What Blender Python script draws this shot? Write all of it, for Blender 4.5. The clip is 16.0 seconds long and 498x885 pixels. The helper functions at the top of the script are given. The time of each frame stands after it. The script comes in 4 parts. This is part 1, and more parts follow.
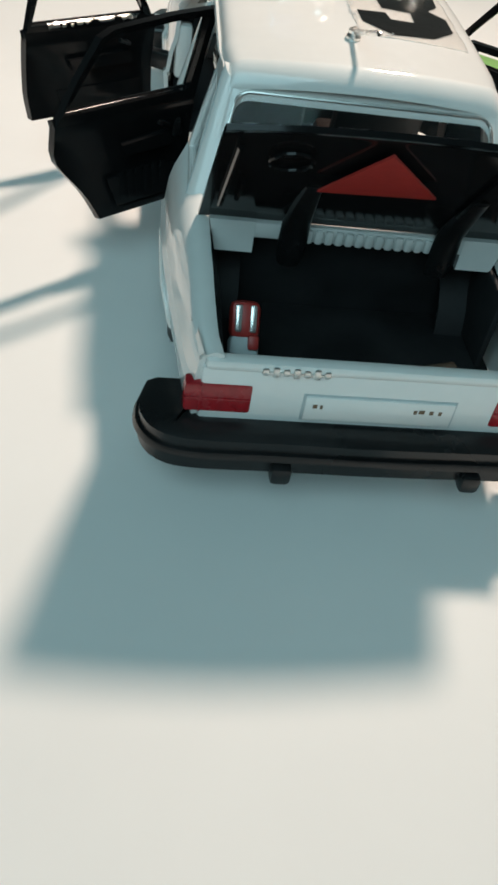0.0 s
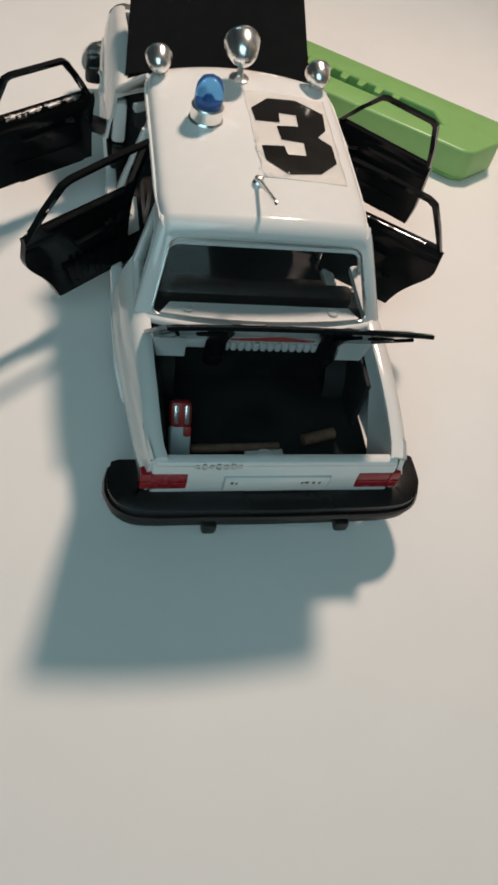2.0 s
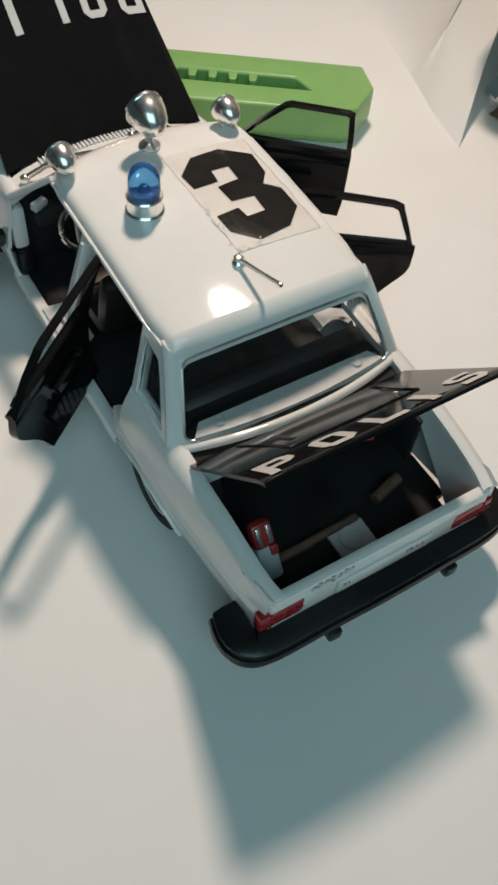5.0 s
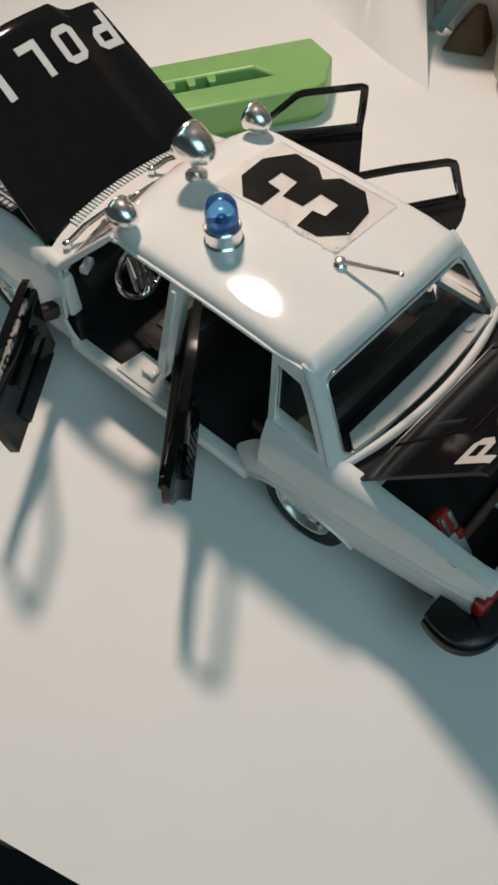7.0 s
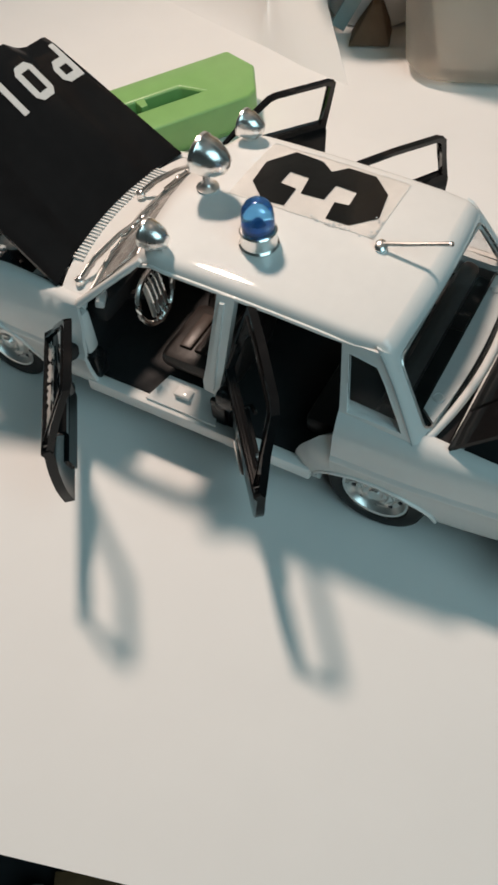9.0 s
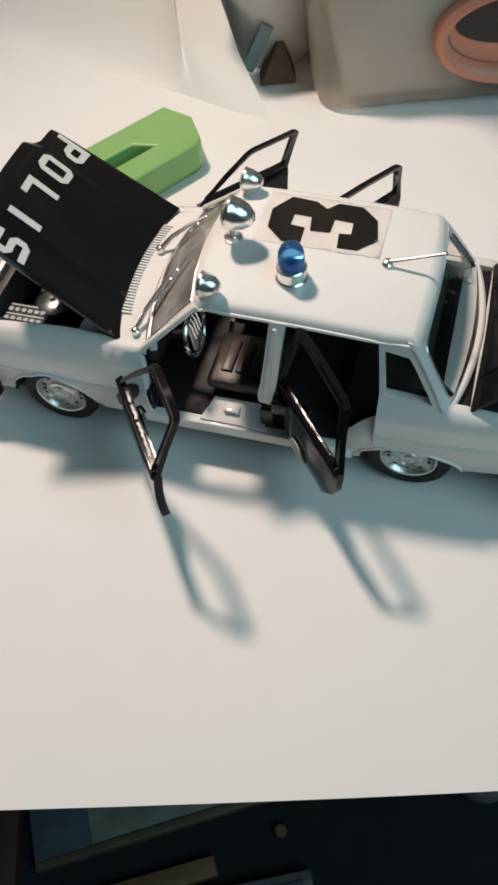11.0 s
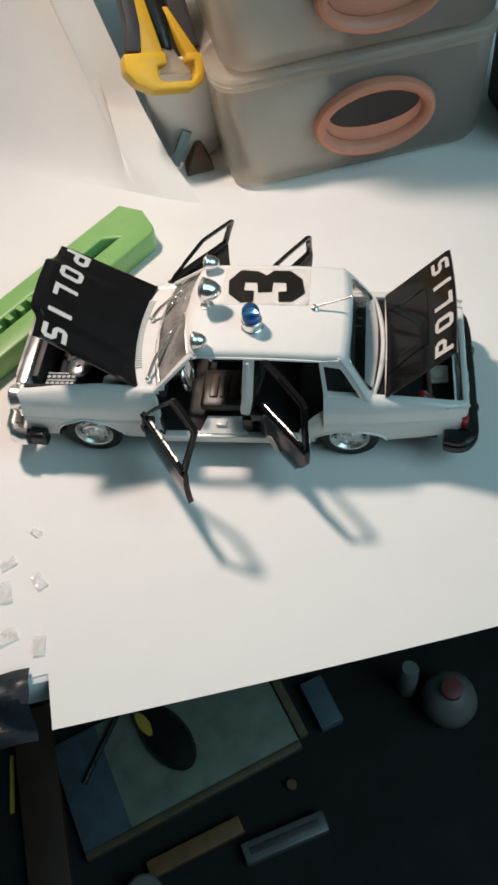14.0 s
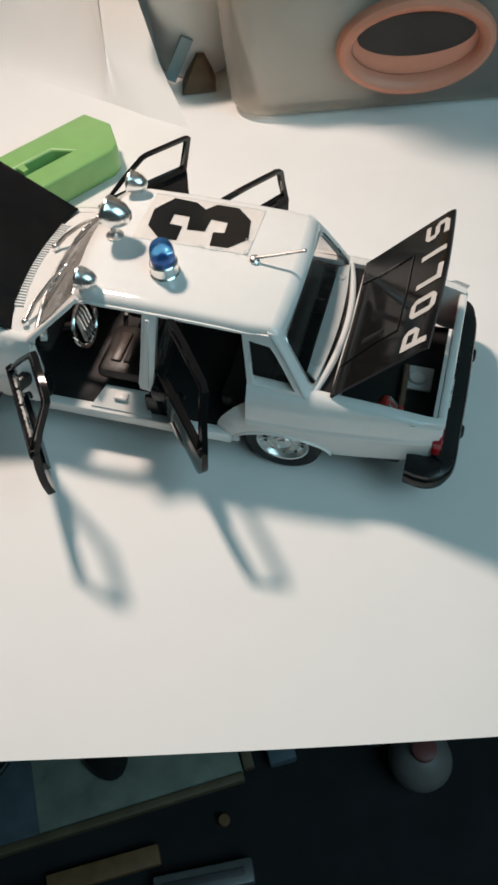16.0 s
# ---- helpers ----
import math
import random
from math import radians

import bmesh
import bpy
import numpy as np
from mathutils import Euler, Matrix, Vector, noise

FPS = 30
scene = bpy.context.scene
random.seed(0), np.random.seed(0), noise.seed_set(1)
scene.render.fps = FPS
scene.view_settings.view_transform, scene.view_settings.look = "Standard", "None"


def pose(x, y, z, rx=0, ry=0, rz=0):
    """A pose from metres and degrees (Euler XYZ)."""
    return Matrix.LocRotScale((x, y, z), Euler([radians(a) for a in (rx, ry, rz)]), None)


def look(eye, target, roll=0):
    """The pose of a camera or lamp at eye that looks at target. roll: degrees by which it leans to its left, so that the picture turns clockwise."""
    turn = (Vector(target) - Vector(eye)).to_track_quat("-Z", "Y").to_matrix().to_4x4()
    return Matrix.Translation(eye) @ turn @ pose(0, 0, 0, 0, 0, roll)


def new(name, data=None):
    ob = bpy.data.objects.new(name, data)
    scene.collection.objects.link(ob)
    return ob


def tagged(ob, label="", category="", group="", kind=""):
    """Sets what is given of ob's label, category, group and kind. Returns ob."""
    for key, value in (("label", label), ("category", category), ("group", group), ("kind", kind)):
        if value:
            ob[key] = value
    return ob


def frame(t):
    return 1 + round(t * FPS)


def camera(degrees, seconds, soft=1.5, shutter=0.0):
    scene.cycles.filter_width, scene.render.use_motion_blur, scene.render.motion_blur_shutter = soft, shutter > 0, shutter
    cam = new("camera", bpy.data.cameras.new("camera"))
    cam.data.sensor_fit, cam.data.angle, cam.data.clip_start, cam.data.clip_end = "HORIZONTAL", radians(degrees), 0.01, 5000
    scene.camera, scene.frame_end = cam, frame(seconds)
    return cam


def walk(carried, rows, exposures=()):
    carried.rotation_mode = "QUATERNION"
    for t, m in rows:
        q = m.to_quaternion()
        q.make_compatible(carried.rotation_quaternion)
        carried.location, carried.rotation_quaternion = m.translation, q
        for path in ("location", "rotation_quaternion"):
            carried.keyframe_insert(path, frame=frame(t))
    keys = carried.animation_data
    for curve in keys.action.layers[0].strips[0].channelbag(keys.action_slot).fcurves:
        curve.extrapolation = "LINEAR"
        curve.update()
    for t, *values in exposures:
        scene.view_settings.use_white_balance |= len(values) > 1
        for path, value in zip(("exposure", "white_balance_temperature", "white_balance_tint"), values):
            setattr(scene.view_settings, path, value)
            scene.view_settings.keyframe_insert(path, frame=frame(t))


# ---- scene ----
cam = camera(33.01, 16.0, soft=3.0)
# seconds, eye in millimetres, turn in degrees
ROWS = [
    (0.0, -37.40, -193.59, 104.86, 46.116, -7.811, -3.854),
    (0.5, -32.16, -198.17, 111.22, 46.900, -6.859, -3.588),
    (1.0, -37.47, -195.61, 142.77, 44.077, -7.175, -3.797),
    (1.5, -42.81, -199.53, 158.21, 39.769, -9.303, -5.914),
    (2.0, -47.65, -199.19, 170.87, 37.534, -10.602, -7.880),
    (2.5, -51.78, -196.66, 177.55, 36.960, -11.617, -9.149),
    (3.0, -51.46, -195.44, 172.26, 36.833, -10.925, -11.155),
    (5.5, -83.67, -136.57, 175.59, 35.428, -1.662, -35.813),
    (6.0, -91.71, -127.64, 174.52, 34.983, 0.359, -39.932),
    (6.5, -95.72, -123.45, 177.28, 35.264, 2.249, -43.581),
    (7.0, -102.06, -116.96, 175.84, 34.938, 3.312, -46.971),
    (7.5, -105.89, -114.51, 174.21, 34.999, 3.760, -50.493),
    (8.0, -110.25, -109.24, 172.24, 36.021, 4.516, -52.771),
    (10.5, -158.44, -59.11, 196.77, 35.050, 2.444, -73.013),
    (11.0, -165.34, -58.00, 209.85, 35.129, 3.853, -74.445),
    (11.5, -170.90, -51.22, 215.01, 35.094, 4.625, -77.064),
    (12.0, -182.99, -45.94, 221.26, 35.404, 4.590, -79.506),
    (12.5, -214.45, -60.75, 255.71, 35.437, 5.110, -83.208),
    (13.0, -226.84, -64.01, 276.62, 36.048, 5.645, -84.053),
    (13.5, -237.36, -60.60, 293.93, 36.411, 5.553, -84.246),
    (14.0, -231.42, -57.56, 287.25, 36.069, 5.488, -84.629),
    (14.5, -233.50, -55.22, 285.29, 36.311, 5.012, -84.922),
    (15.0, -233.00, -55.24, 286.10, 36.475, 4.842, -85.078),
    (15.5, -222.26, -54.99, 275.51, 36.714, 4.568, -85.089),
    (16.0, -171.07, -93.31, 217.09, 35.662, 3.236, -74.646),
]
walk(cam, [(t, pose(x / 1000, y / 1000, z / 1000, rx, ry, rz)) for t, x, y, z, rx, ry, rz in ROWS],
     exposures=[(0.0, 0.33, 6420, 10), (0.5, 0.28, 6430, 10), (1.0, 0.16, 6480, 12), (1.5, 0.05, 6520, 12), (2.0, -0.14, 6580, 14), (3.0, -0.14, 6520, 13), (5.5, -0.15, 6480, 11), (6.5, -0.2, 6500, 13), (8.0, -0.12, 6500, 13), (10.5, 0.0, 6430, 13), (12.5, 0.05, 6300, 12), (14.5, 0.13, 6220, 12), (16.0, 0.11, 6270, 12)])

# ---- light ----
world = bpy.data.worlds.new("room_air")
scene.world = world
world.use_nodes = True
world.node_tree.nodes["Background"].inputs[0].default_value = (0.55, 0.85, 0.92, 1)
world.node_tree.nodes["Background"].inputs[1].default_value = 0.15


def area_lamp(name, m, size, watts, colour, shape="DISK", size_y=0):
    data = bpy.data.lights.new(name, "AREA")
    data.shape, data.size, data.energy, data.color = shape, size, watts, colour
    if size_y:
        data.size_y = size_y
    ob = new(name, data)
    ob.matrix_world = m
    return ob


LAMP = Vector((0.118, 0.138, 0.392))
area_lamp("desk_lamp_light", look(LAMP, (-0.22, -0.23, 0.0)), 0.046, 1.86, (1.0, 0.80, 0.66))
# unseen broad cool fill, added to brighten the shaded sides
area_lamp("cool_fill_glow", look((-0.55, -1.2, 1.2), (-0.1, -0.1, 0)), 1.2, 11.8, (0.56, 0.92, 1.0), "SQUARE")

# ---- materials ----


def mat(name, colour, rough=0.5, metal=0.0, vary=0.06, scale=400.0, bump=0.0, coat=0.0, trans=0.0, ior=1.45, spec=0.5, sheen=0.03):
    m = bpy.data.materials.new(name)
    m.use_nodes = True
    nt = m.node_tree
    b = nt.nodes["Principled BSDF"]
    b.inputs["Roughness"].default_value = rough
    b.inputs["Metallic"].default_value = metal
    b.inputs["Coat Weight"].default_value = coat
    b.inputs["Coat Roughness"].default_value = sheen
    b.inputs["Transmission Weight"].default_value = trans
    b.inputs["IOR"].default_value = ior
    b.inputs["Specular IOR Level"].default_value = spec
    tc = nt.nodes.new("ShaderNodeTexCoord")
    big = nt.nodes.new("ShaderNodeTexNoise")
    big.inputs["Scale"].default_value = scale * 0.12
    big.inputs["Detail"].default_value = 4
    fine = nt.nodes.new("ShaderNodeTexNoise")
    fine.inputs["Scale"].default_value = scale
    fine.inputs["Detail"].default_value = 6
    add = nt.nodes.new("ShaderNodeMath")
    add.operation = "ADD"
    nt.links.new(tc.outputs["Object"], big.inputs["Vector"])
    nt.links.new(tc.outputs["Object"], fine.inputs["Vector"])
    nt.links.new(big.outputs["Fac"], add.inputs[0])
    nt.links.new(fine.outputs["Fac"], add.inputs[1])
    ramp = nt.nodes.new("ShaderNodeMapRange")
    ramp.inputs["From Min"].default_value = 0.6
    ramp.inputs["From Max"].default_value = 1.4
    ramp.inputs["To Min"].default_value = 1 - vary
    ramp.inputs["To Max"].default_value = 1 + vary
    nt.links.new(add.outputs[0], ramp.inputs["Value"])
    mul = nt.nodes.new("ShaderNodeVectorMath")
    mul.operation = "SCALE"
    mul.inputs[0].default_value = colour[:3]
    nt.links.new(ramp.outputs["Result"], mul.inputs["Scale"])
    nt.links.new(mul.outputs["Vector"], b.inputs["Base Color"])
    rr = nt.nodes.new("ShaderNodeMapRange")
    rr.inputs["From Min"].default_value = 0.3
    rr.inputs["From Max"].default_value = 0.7
    rr.inputs["To Min"].default_value = max(rough * 0.75, 0.01)
    rr.inputs["To Max"].default_value = min(rough * 1.3 + 0.01, 1)
    nt.links.new(big.outputs["Fac"], rr.inputs["Value"])
    nt.links.new(rr.outputs["Result"], b.inputs["Roughness"])
    if bump:
        bp = nt.nodes.new("ShaderNodeBump")
        bp.inputs["Strength"].default_value = bump
        bp.inputs["Distance"].default_value = 0.0003
        nt.links.new(fine.outputs["Fac"], bp.inputs["Height"])
        nt.links.new(bp.outputs["Normal"], b.inputs["Normal"])
    return m


WHITE = mat("white_paint", (0.74, 0.74, 0.72), 0.5, vary=0.03, scale=300, bump=0.02, coat=1.0, sheen=0.055, spec=0.15)
BLACK = mat("black_gloss_paint", (0.009, 0.009, 0.0095), 0.085, vary=0.2, scale=260, bump=0.07, spec=0.2)
PLASTIC = mat("black_plastic", (0.009, 0.009, 0.0095), 0.3, vary=0.2, scale=700, bump=0.15)
MATT = mat("matt_black_lining", (0.010, 0.010, 0.011), 0.65, vary=0.25, scale=600, bump=0.2)
CHROME = mat("chrome", (0.86, 0.85, 0.83), 0.24, 1.0, vary=0.06, scale=500)
SILVER = mat("silver_paint", (0.72, 0.72, 0.70), 0.32, 0.85, vary=0.1, scale=800)
RUBBER = mat("tyre_rubber", (0.018, 0.018, 0.018), 0.7, vary=0.2, scale=800, bump=0.3)
REDLENS = mat("red_lens", (0.30, 0.012, 0.018), 0.25, vary=0.25, scale=900, bump=0.3, coat=0.3)
RED = mat("red_paint", (0.34, 0.03, 0.025), 0.4, vary=0.12, scale=600)
BLUE = mat("blue_lens", (0.14, 0.46, 0.85), 0.07, vary=0.05, trans=0.9, ior=1.3)
BLUECORE = mat("blue_bulb", (0.03, 0.10, 0.30), 0.2, vary=0.1)
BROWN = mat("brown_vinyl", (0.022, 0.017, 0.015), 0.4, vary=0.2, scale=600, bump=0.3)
WOOD = mat("brown_wood_stick", (0.16, 0.095, 0.065), 0.55, vary=0.35, scale=700, bump=0.4)
SHELF = mat("light_grey_card", (0.52, 0.53, 0.52), 0.4, vary=0.1, scale=400)
GREY = mat("grey_paint", (0.42, 0.47, 0.48), 0.4, vary=0.1, scale=500)
PAPER = mat("white_paper", (0.80, 0.79, 0.77), 0.75, vary=0.02, scale=60, bump=0.05)
PAPER2 = mat("white_backdrop_paper", (0.80, 0.79, 0.77), 0.7, vary=0.03, scale=40)
PLEAT = mat("brown_pleat_vinyl", (0.055, 0.04, 0.033), 0.38, vary=0.25, scale=600, bump=0.3)
GREEN = mat("green_plastic", (0.23, 0.44, 0.145), 0.35, vary=0.08, scale=150, bump=0.05)
DKGREEN = mat("dark_green_plastic", (0.03, 0.13, 0.025), 0.45, vary=0.1, scale=150)
ORANGE = mat("peach_orange_plastic", (0.62, 0.26, 0.17), 0.4, vary=0.08, scale=120)
YELLOW = mat("yellow_plastic", (0.70, 0.43, 0.03), 0.35, vary=0.08, scale=150)
DARKGREY = mat("dark_grey_rubber", (0.05, 0.05, 0.055), 0.5, vary=0.15, scale=300, bump=0.2)
TEAL = mat("teal_plastic", (0.26, 0.36, 0.37), 0.4, vary=0.1, scale=150)
PALE = mat("pale_filler", (0.60, 0.56, 0.52), 0.8, vary=0.15, scale=60, bump=0.2)
CARD = mat("brown_card", (0.16, 0.10, 0.06), 0.7, vary=0.2, scale=200)
DESK = mat("white_laminate", (0.80, 0.80, 0.79), 0.25, vary=0.03, scale=60)
DESKEDGE = mat("dark_desk_wood", (0.03, 0.022, 0.018), 0.45, vary=0.3, scale=60, bump=0.2)
FLOOR = mat("dark_floor", (0.016, 0.016, 0.0175), 0.75, vary=0.35, scale=30, bump=0.2, spec=0.2)
WALL = mat("painted_wall", (0.60, 0.60, 0.58), 0.8, vary=0.06, scale=12, bump=0.1)
LETTER = mat("white_lettering", (0.56, 0.57, 0.56), 0.4, vary=0.06, scale=900)
DECAL = mat("black_decal", (0.012, 0.011, 0.010), 0.2, vary=0.25, scale=170, bump=0.5)


def film_material(name="clear_film", haze=0.22, tone=(0.75, 0.74, 0.71, 1), ior=1.4):
    m = bpy.data.materials.new(name)
    m.use_nodes = True
    nt = m.node_tree
    b = nt.nodes["Principled BSDF"]
    b.inputs["Base Color"].default_value = tone
    b.inputs["Roughness"].default_value = 0.25
    tr = nt.nodes.new("ShaderNodeBsdfTransparent")
    gl = nt.nodes.new("ShaderNodeBsdfGlossy")
    gl.inputs["Roughness"].default_value = 0.06
    sheen = nt.nodes.new("ShaderNodeMixShader")
    fres = nt.nodes.new("ShaderNodeFresnel")
    fres.inputs["IOR"].default_value = ior
    dust = nt.nodes.new("ShaderNodeTexNoise")
    dust.inputs["Scale"].default_value = 90
    dust.inputs["Detail"].default_value = 6
    amount = nt.nodes.new("ShaderNodeMapRange")
    amount.inputs["From Min"].default_value = 0.3
    amount.inputs["From Max"].default_value = 0.7
    amount.inputs["To Min"].default_value = haze * 0.5
    amount.inputs["To Max"].default_value = haze * 1.5
    tc = nt.nodes.new("ShaderNodeTexCoord")
    nt.links.new(tc.outputs["Object"], dust.inputs["Vector"])
    nt.links.new(dust.outputs["Fac"], amount.inputs["Value"])
    nt.links.new(fres.outputs[0], sheen.inputs[0])
    nt.links.new(tr.outputs[0], sheen.inputs[1])
    nt.links.new(gl.outputs[0], sheen.inputs[2])
    mix = nt.nodes.new("ShaderNodeMixShader")
    nt.links.new(amount.outputs["Result"], mix.inputs[0])
    nt.links.new(sheen.outputs[0], mix.inputs[1])
    nt.links.new(b.outputs[0], mix.inputs[2])
    nt.links.new(mix.outputs[0], nt.nodes["Material Output"].inputs["Surface"])
    return m


def cloudy_material():
    """Milky plastic that lets light through its thin walls."""
    m = mat("cloudy_clear_plastic", (0.62, 0.58, 0.53), 0.25, vary=0.2, scale=45, coat=0.5)
    nt = m.node_tree
    tl = nt.nodes.new("ShaderNodeBsdfTranslucent")
    tl.inputs["Color"].default_value = (0.92, 0.86, 0.78, 1)
    mix = nt.nodes.new("ShaderNodeMixShader")
    mix.inputs[0].default_value = 0.55
    nt.links.new(nt.nodes["Principled BSDF"].outputs[0], mix.inputs[1])
    nt.links.new(tl.outputs[0], mix.inputs[2])
    see = nt.nodes.new("ShaderNodeBsdfTransparent")
    see.inputs["Color"].default_value = (0.92, 0.90, 0.86, 1)
    both = nt.nodes.new("ShaderNodeMixShader")
    both.inputs[0].default_value = 0.45
    nt.links.new(mix.outputs[0], both.inputs[1])
    nt.links.new(see.outputs[0], both.inputs[2])
    nt.links.new(both.outputs[0], nt.nodes["Material Output"].inputs["Surface"])
    return m


CLEARBOX = cloudy_material()
FILM = film_material()
DUSTY = film_material("dusty_windscreen", 0.36, tone=(0.58, 0.56, 0.53, 1))
REARPANE = film_material("dusty_rear_glass", 0.015, tone=(0.5, 0.53, 0.53, 1), ior=1.28)
PANE = film_material("dusty_glass", 0.015, tone=(0.5, 0.53, 0.53, 1), ior=1.18)

# ---- building tools, all in millimetres ----


RIDE = 0.0   # how far the toy's body stands above its drawing
PLACE = None   # where a group of things stands


def part(name, bm, material, parent=None, label="", sharp=38, recalc=True):
    if RIDE:
        bmesh.ops.translate(bm, vec=(0, 0, RIDE), verts=bm.verts)
    if PLACE:
        bmesh.ops.transform(bm, matrix=PLACE, verts=bm.verts)
    if recalc:
        bmesh.ops.recalc_face_normals(bm, faces=bm.faces)
    bmesh.ops.scale(bm, vec=(0.001, 0.001, 0.001), verts=bm.verts)
    me = bpy.data.meshes.new(name)
    bm.to_mesh(me)
    bm.free()
    me.materials.append(material)
    me.shade_smooth()
    me.set_sharp_from_angle(angle=radians(sharp))
    ob = new(name, me)
    ob.parent = parent
    if label:
        tagged(ob, label)
    return ob


def thing(name, label, category, group=""):
    ob = new(name)
    ob.empty_display_size = 0.005
    return tagged(ob, label, category, group)


def block(bm, c, s, bevel=0.0, m=None, seg=2):
    r = bmesh.ops.create_cube(bm, size=1)
    vs = r["verts"]
    bmesh.ops.scale(bm, vec=s, verts=vs)
    if bevel:
        es = list({e for v in vs for e in v.link_edges})
        r2 = bmesh.ops.bevel(bm, geom=es, offset=bevel, segments=seg, profile=0.5, affect="EDGES")
        vs = list({v for v in r2["verts"]} | {v for v in vs if v.is_valid})
    bmesh.ops.transform(bm, matrix=Matrix.Translation(c) @ (m or Matrix()), verts=vs)
    return bm


def slab(c, s, bevel=0.0, m=None, seg=2):
    return block(bmesh.new(), c, s, bevel, m, seg)


def sheet(f, us, vs, thick=0.0, out=(0, 0, 1)):
    """A surface of points f(u, v), thickened away from the side that out names."""
    bm = bmesh.new()
    rows = [[bm.verts.new(f(u, v)) for v in vs] for u in us]
    for a, b in zip(rows, rows[1:]):
        for i in range(len(vs) - 1):
            bm.faces.new((a[i], a[i + 1], b[i + 1], b[i]))
    if thick:
        bm.normal_update()
        sign = 1 if sum(fc.normal.dot(Vector(out)) for fc in bm.faces) > 0 else -1
        rim = [(e.verts[0], e.verts[1]) for e in bm.edges if e.is_boundary]
        front = list(bm.faces)
        twin = {v: bm.verts.new(v.co - v.normal * (sign * abs(thick))) for v in list(bm.verts)}
        for fc in front:
            bm.faces.new([twin[v] for v in reversed(fc.verts)])
        for p, q in rim:
            bm.faces.new((p, q, twin[q], twin[p]))
    return bm


def lin(a, b, n):
    return [a + (b - a) * i / (n - 1) for i in range(n)]


def ring_plate(outer, inner, f, thick):
    """A flat frame between two outlines of the same count; f(u, v, w) lays it into space."""
    bm = bmesh.new()
    n = len(outer)
    o0 = [bm.verts.new(f(*p, 0)) for p in outer]
    i0 = [bm.verts.new(f(*p, 0)) for p in inner]
    o1 = [bm.verts.new(f(*p, thick)) for p in outer]
    i1 = [bm.verts.new(f(*p, thick)) for p in inner]
    for k in range(n):
        j = (k + 1) % n
        for a, b in ((o0, i0), (i0, i1), (i1, o1), (o1, o0)):
            bm.faces.new((a[k], a[j], b[j], b[k]))
    return bm


def plate(outline, f, thick):
    bm = bmesh.new()
    a = [bm.verts.new(f(*p, 0)) for p in outline]
    b = [bm.verts.new(f(*p, thick)) for p in outline]
    bm.faces.new(a)
    bm.faces.new(list(reversed(b)))
    for k in range(len(a)):
        j = (k + 1) % len(a)
        bm.faces.new((a[k], b[k], b[j], a[j]))
    return bm


def tube(path, r, n=8, bm=None, closed=False, flat=1.0):
    bm = bm or bmesh.new()
    pts = [Vector(p) for p in path]
    rings = []
    up = Vector((0, 0, 1))
    for i, p in enumerate(pts):
        a = pts[i - 1] if i or closed else p
        b = pts[(i + 1) % len(pts)] if i < len(pts) - 1 or closed else p
        d = (b - a).normalized()
        side = d.cross(up)
        side = side.normalized() if side.length > 1e-3 else Vector((1, 0, 0))
        nn = side.cross(d).normalized()
        rr = r[i] if isinstance(r, (list, tuple)) else r
        rings.append([bm.verts.new(p + rr * (math.cos(2 * math.pi * k / n) * side + flat * math.sin(2 * math.pi * k / n) * nn)) for k in range(n)])
    pairs = list(zip(rings, rings[1:])) + ([(rings[-1], rings[0])] if closed else [])
    for a, b in pairs:
        for k in range(n):
            j = (k + 1) % n
            bm.faces.new((a[k], a[j], b[j], b[k]))
    if not closed:
        bm.faces.new(rings[0])
        bm.faces.new(list(reversed(rings[-1])))
    return bm


def lathe(profile, m, n=24, bm=None, caps=True):
    """Turns (radius, height) points round the local z axis; m lays it into space."""
    bm = bm or bmesh.new()
    rings = []
    for r, h in profile:
        if r < 1e-6:
            rings.append([bm.verts.new(m @ Vector((0, 0, h)))])
        else:
            rings.append([bm.verts.new(m @ Vector((r * math.cos(2 * math.pi * k / n), r * math.sin(2 * math.pi * k / n), h))) for k in range(n)])
    for a, b in zip(rings, rings[1:]):
        for k in range(n):
            j = (k + 1) % n
            if len(a) == 1 and len(b) == 1:
                continue
            if len(a) == 1:
                bm.faces.new((a[0], b[j], b[k]))
            elif len(b) == 1:
                bm.faces.new((a[k], a[j], b[0]))
            else:
                bm.faces.new((a[k], a[j], b[j], b[k]))
    for end in (rings[0], rings[-1]):
        if caps and len(end) > 2:
            bm.faces.new(end)
    return bm


def T(x, y, z, rx=0, ry=0, rz=0):
    return pose(x, y, z, rx, ry, rz)


def interp(x, table):
    if x <= table[0][0]:
        return table[0][1]
    for (a, p), (b, q) in zip(table, table[1:]):
        if x <= b:
            return p + (q - p) * (x - a) / (b - a)
    return table[-1][1]


# ---- room ----
ex, ey = 0.304, -0.953   # along the desk's front edge


def desk_point(s, d, z):
    """s along the front edge from the paper's corner, d inwards from it."""
    return (-149.6 + ex * s - ey * d, 46.9 + ey * s + ex * d, z)


wall_far = part("wall_north", slab((1100, 0, 500), (80, 5200, 2600)), WALL)
tagged(wall_far, "plain grey painted wall behind the desk", "wall", kind="structure")
for nm, c, s in (("wall_south", (-2600, 0, 500), (80, 5200, 2600)), ("wall_east", (-750, -2560, 500), (3700, 80, 2600)), ("wall_west", (-750, 2560, 500), (3700, 80, 2600))):
    tagged(part(nm, slab(c, s), WALL), "plain grey painted wall of the room", "wall", kind="structure")
tagged(part("ceiling", slab((-750, 0, 1840), (3800, 5200, 80)), WALL), "plain painted ceiling", "ceiling", kind="structure")
tagged(part("floor", slab((-750, 0, -760), (3800, 5200, 80)), FLOOR), "dark floor below the desk", "floor", kind="structure")

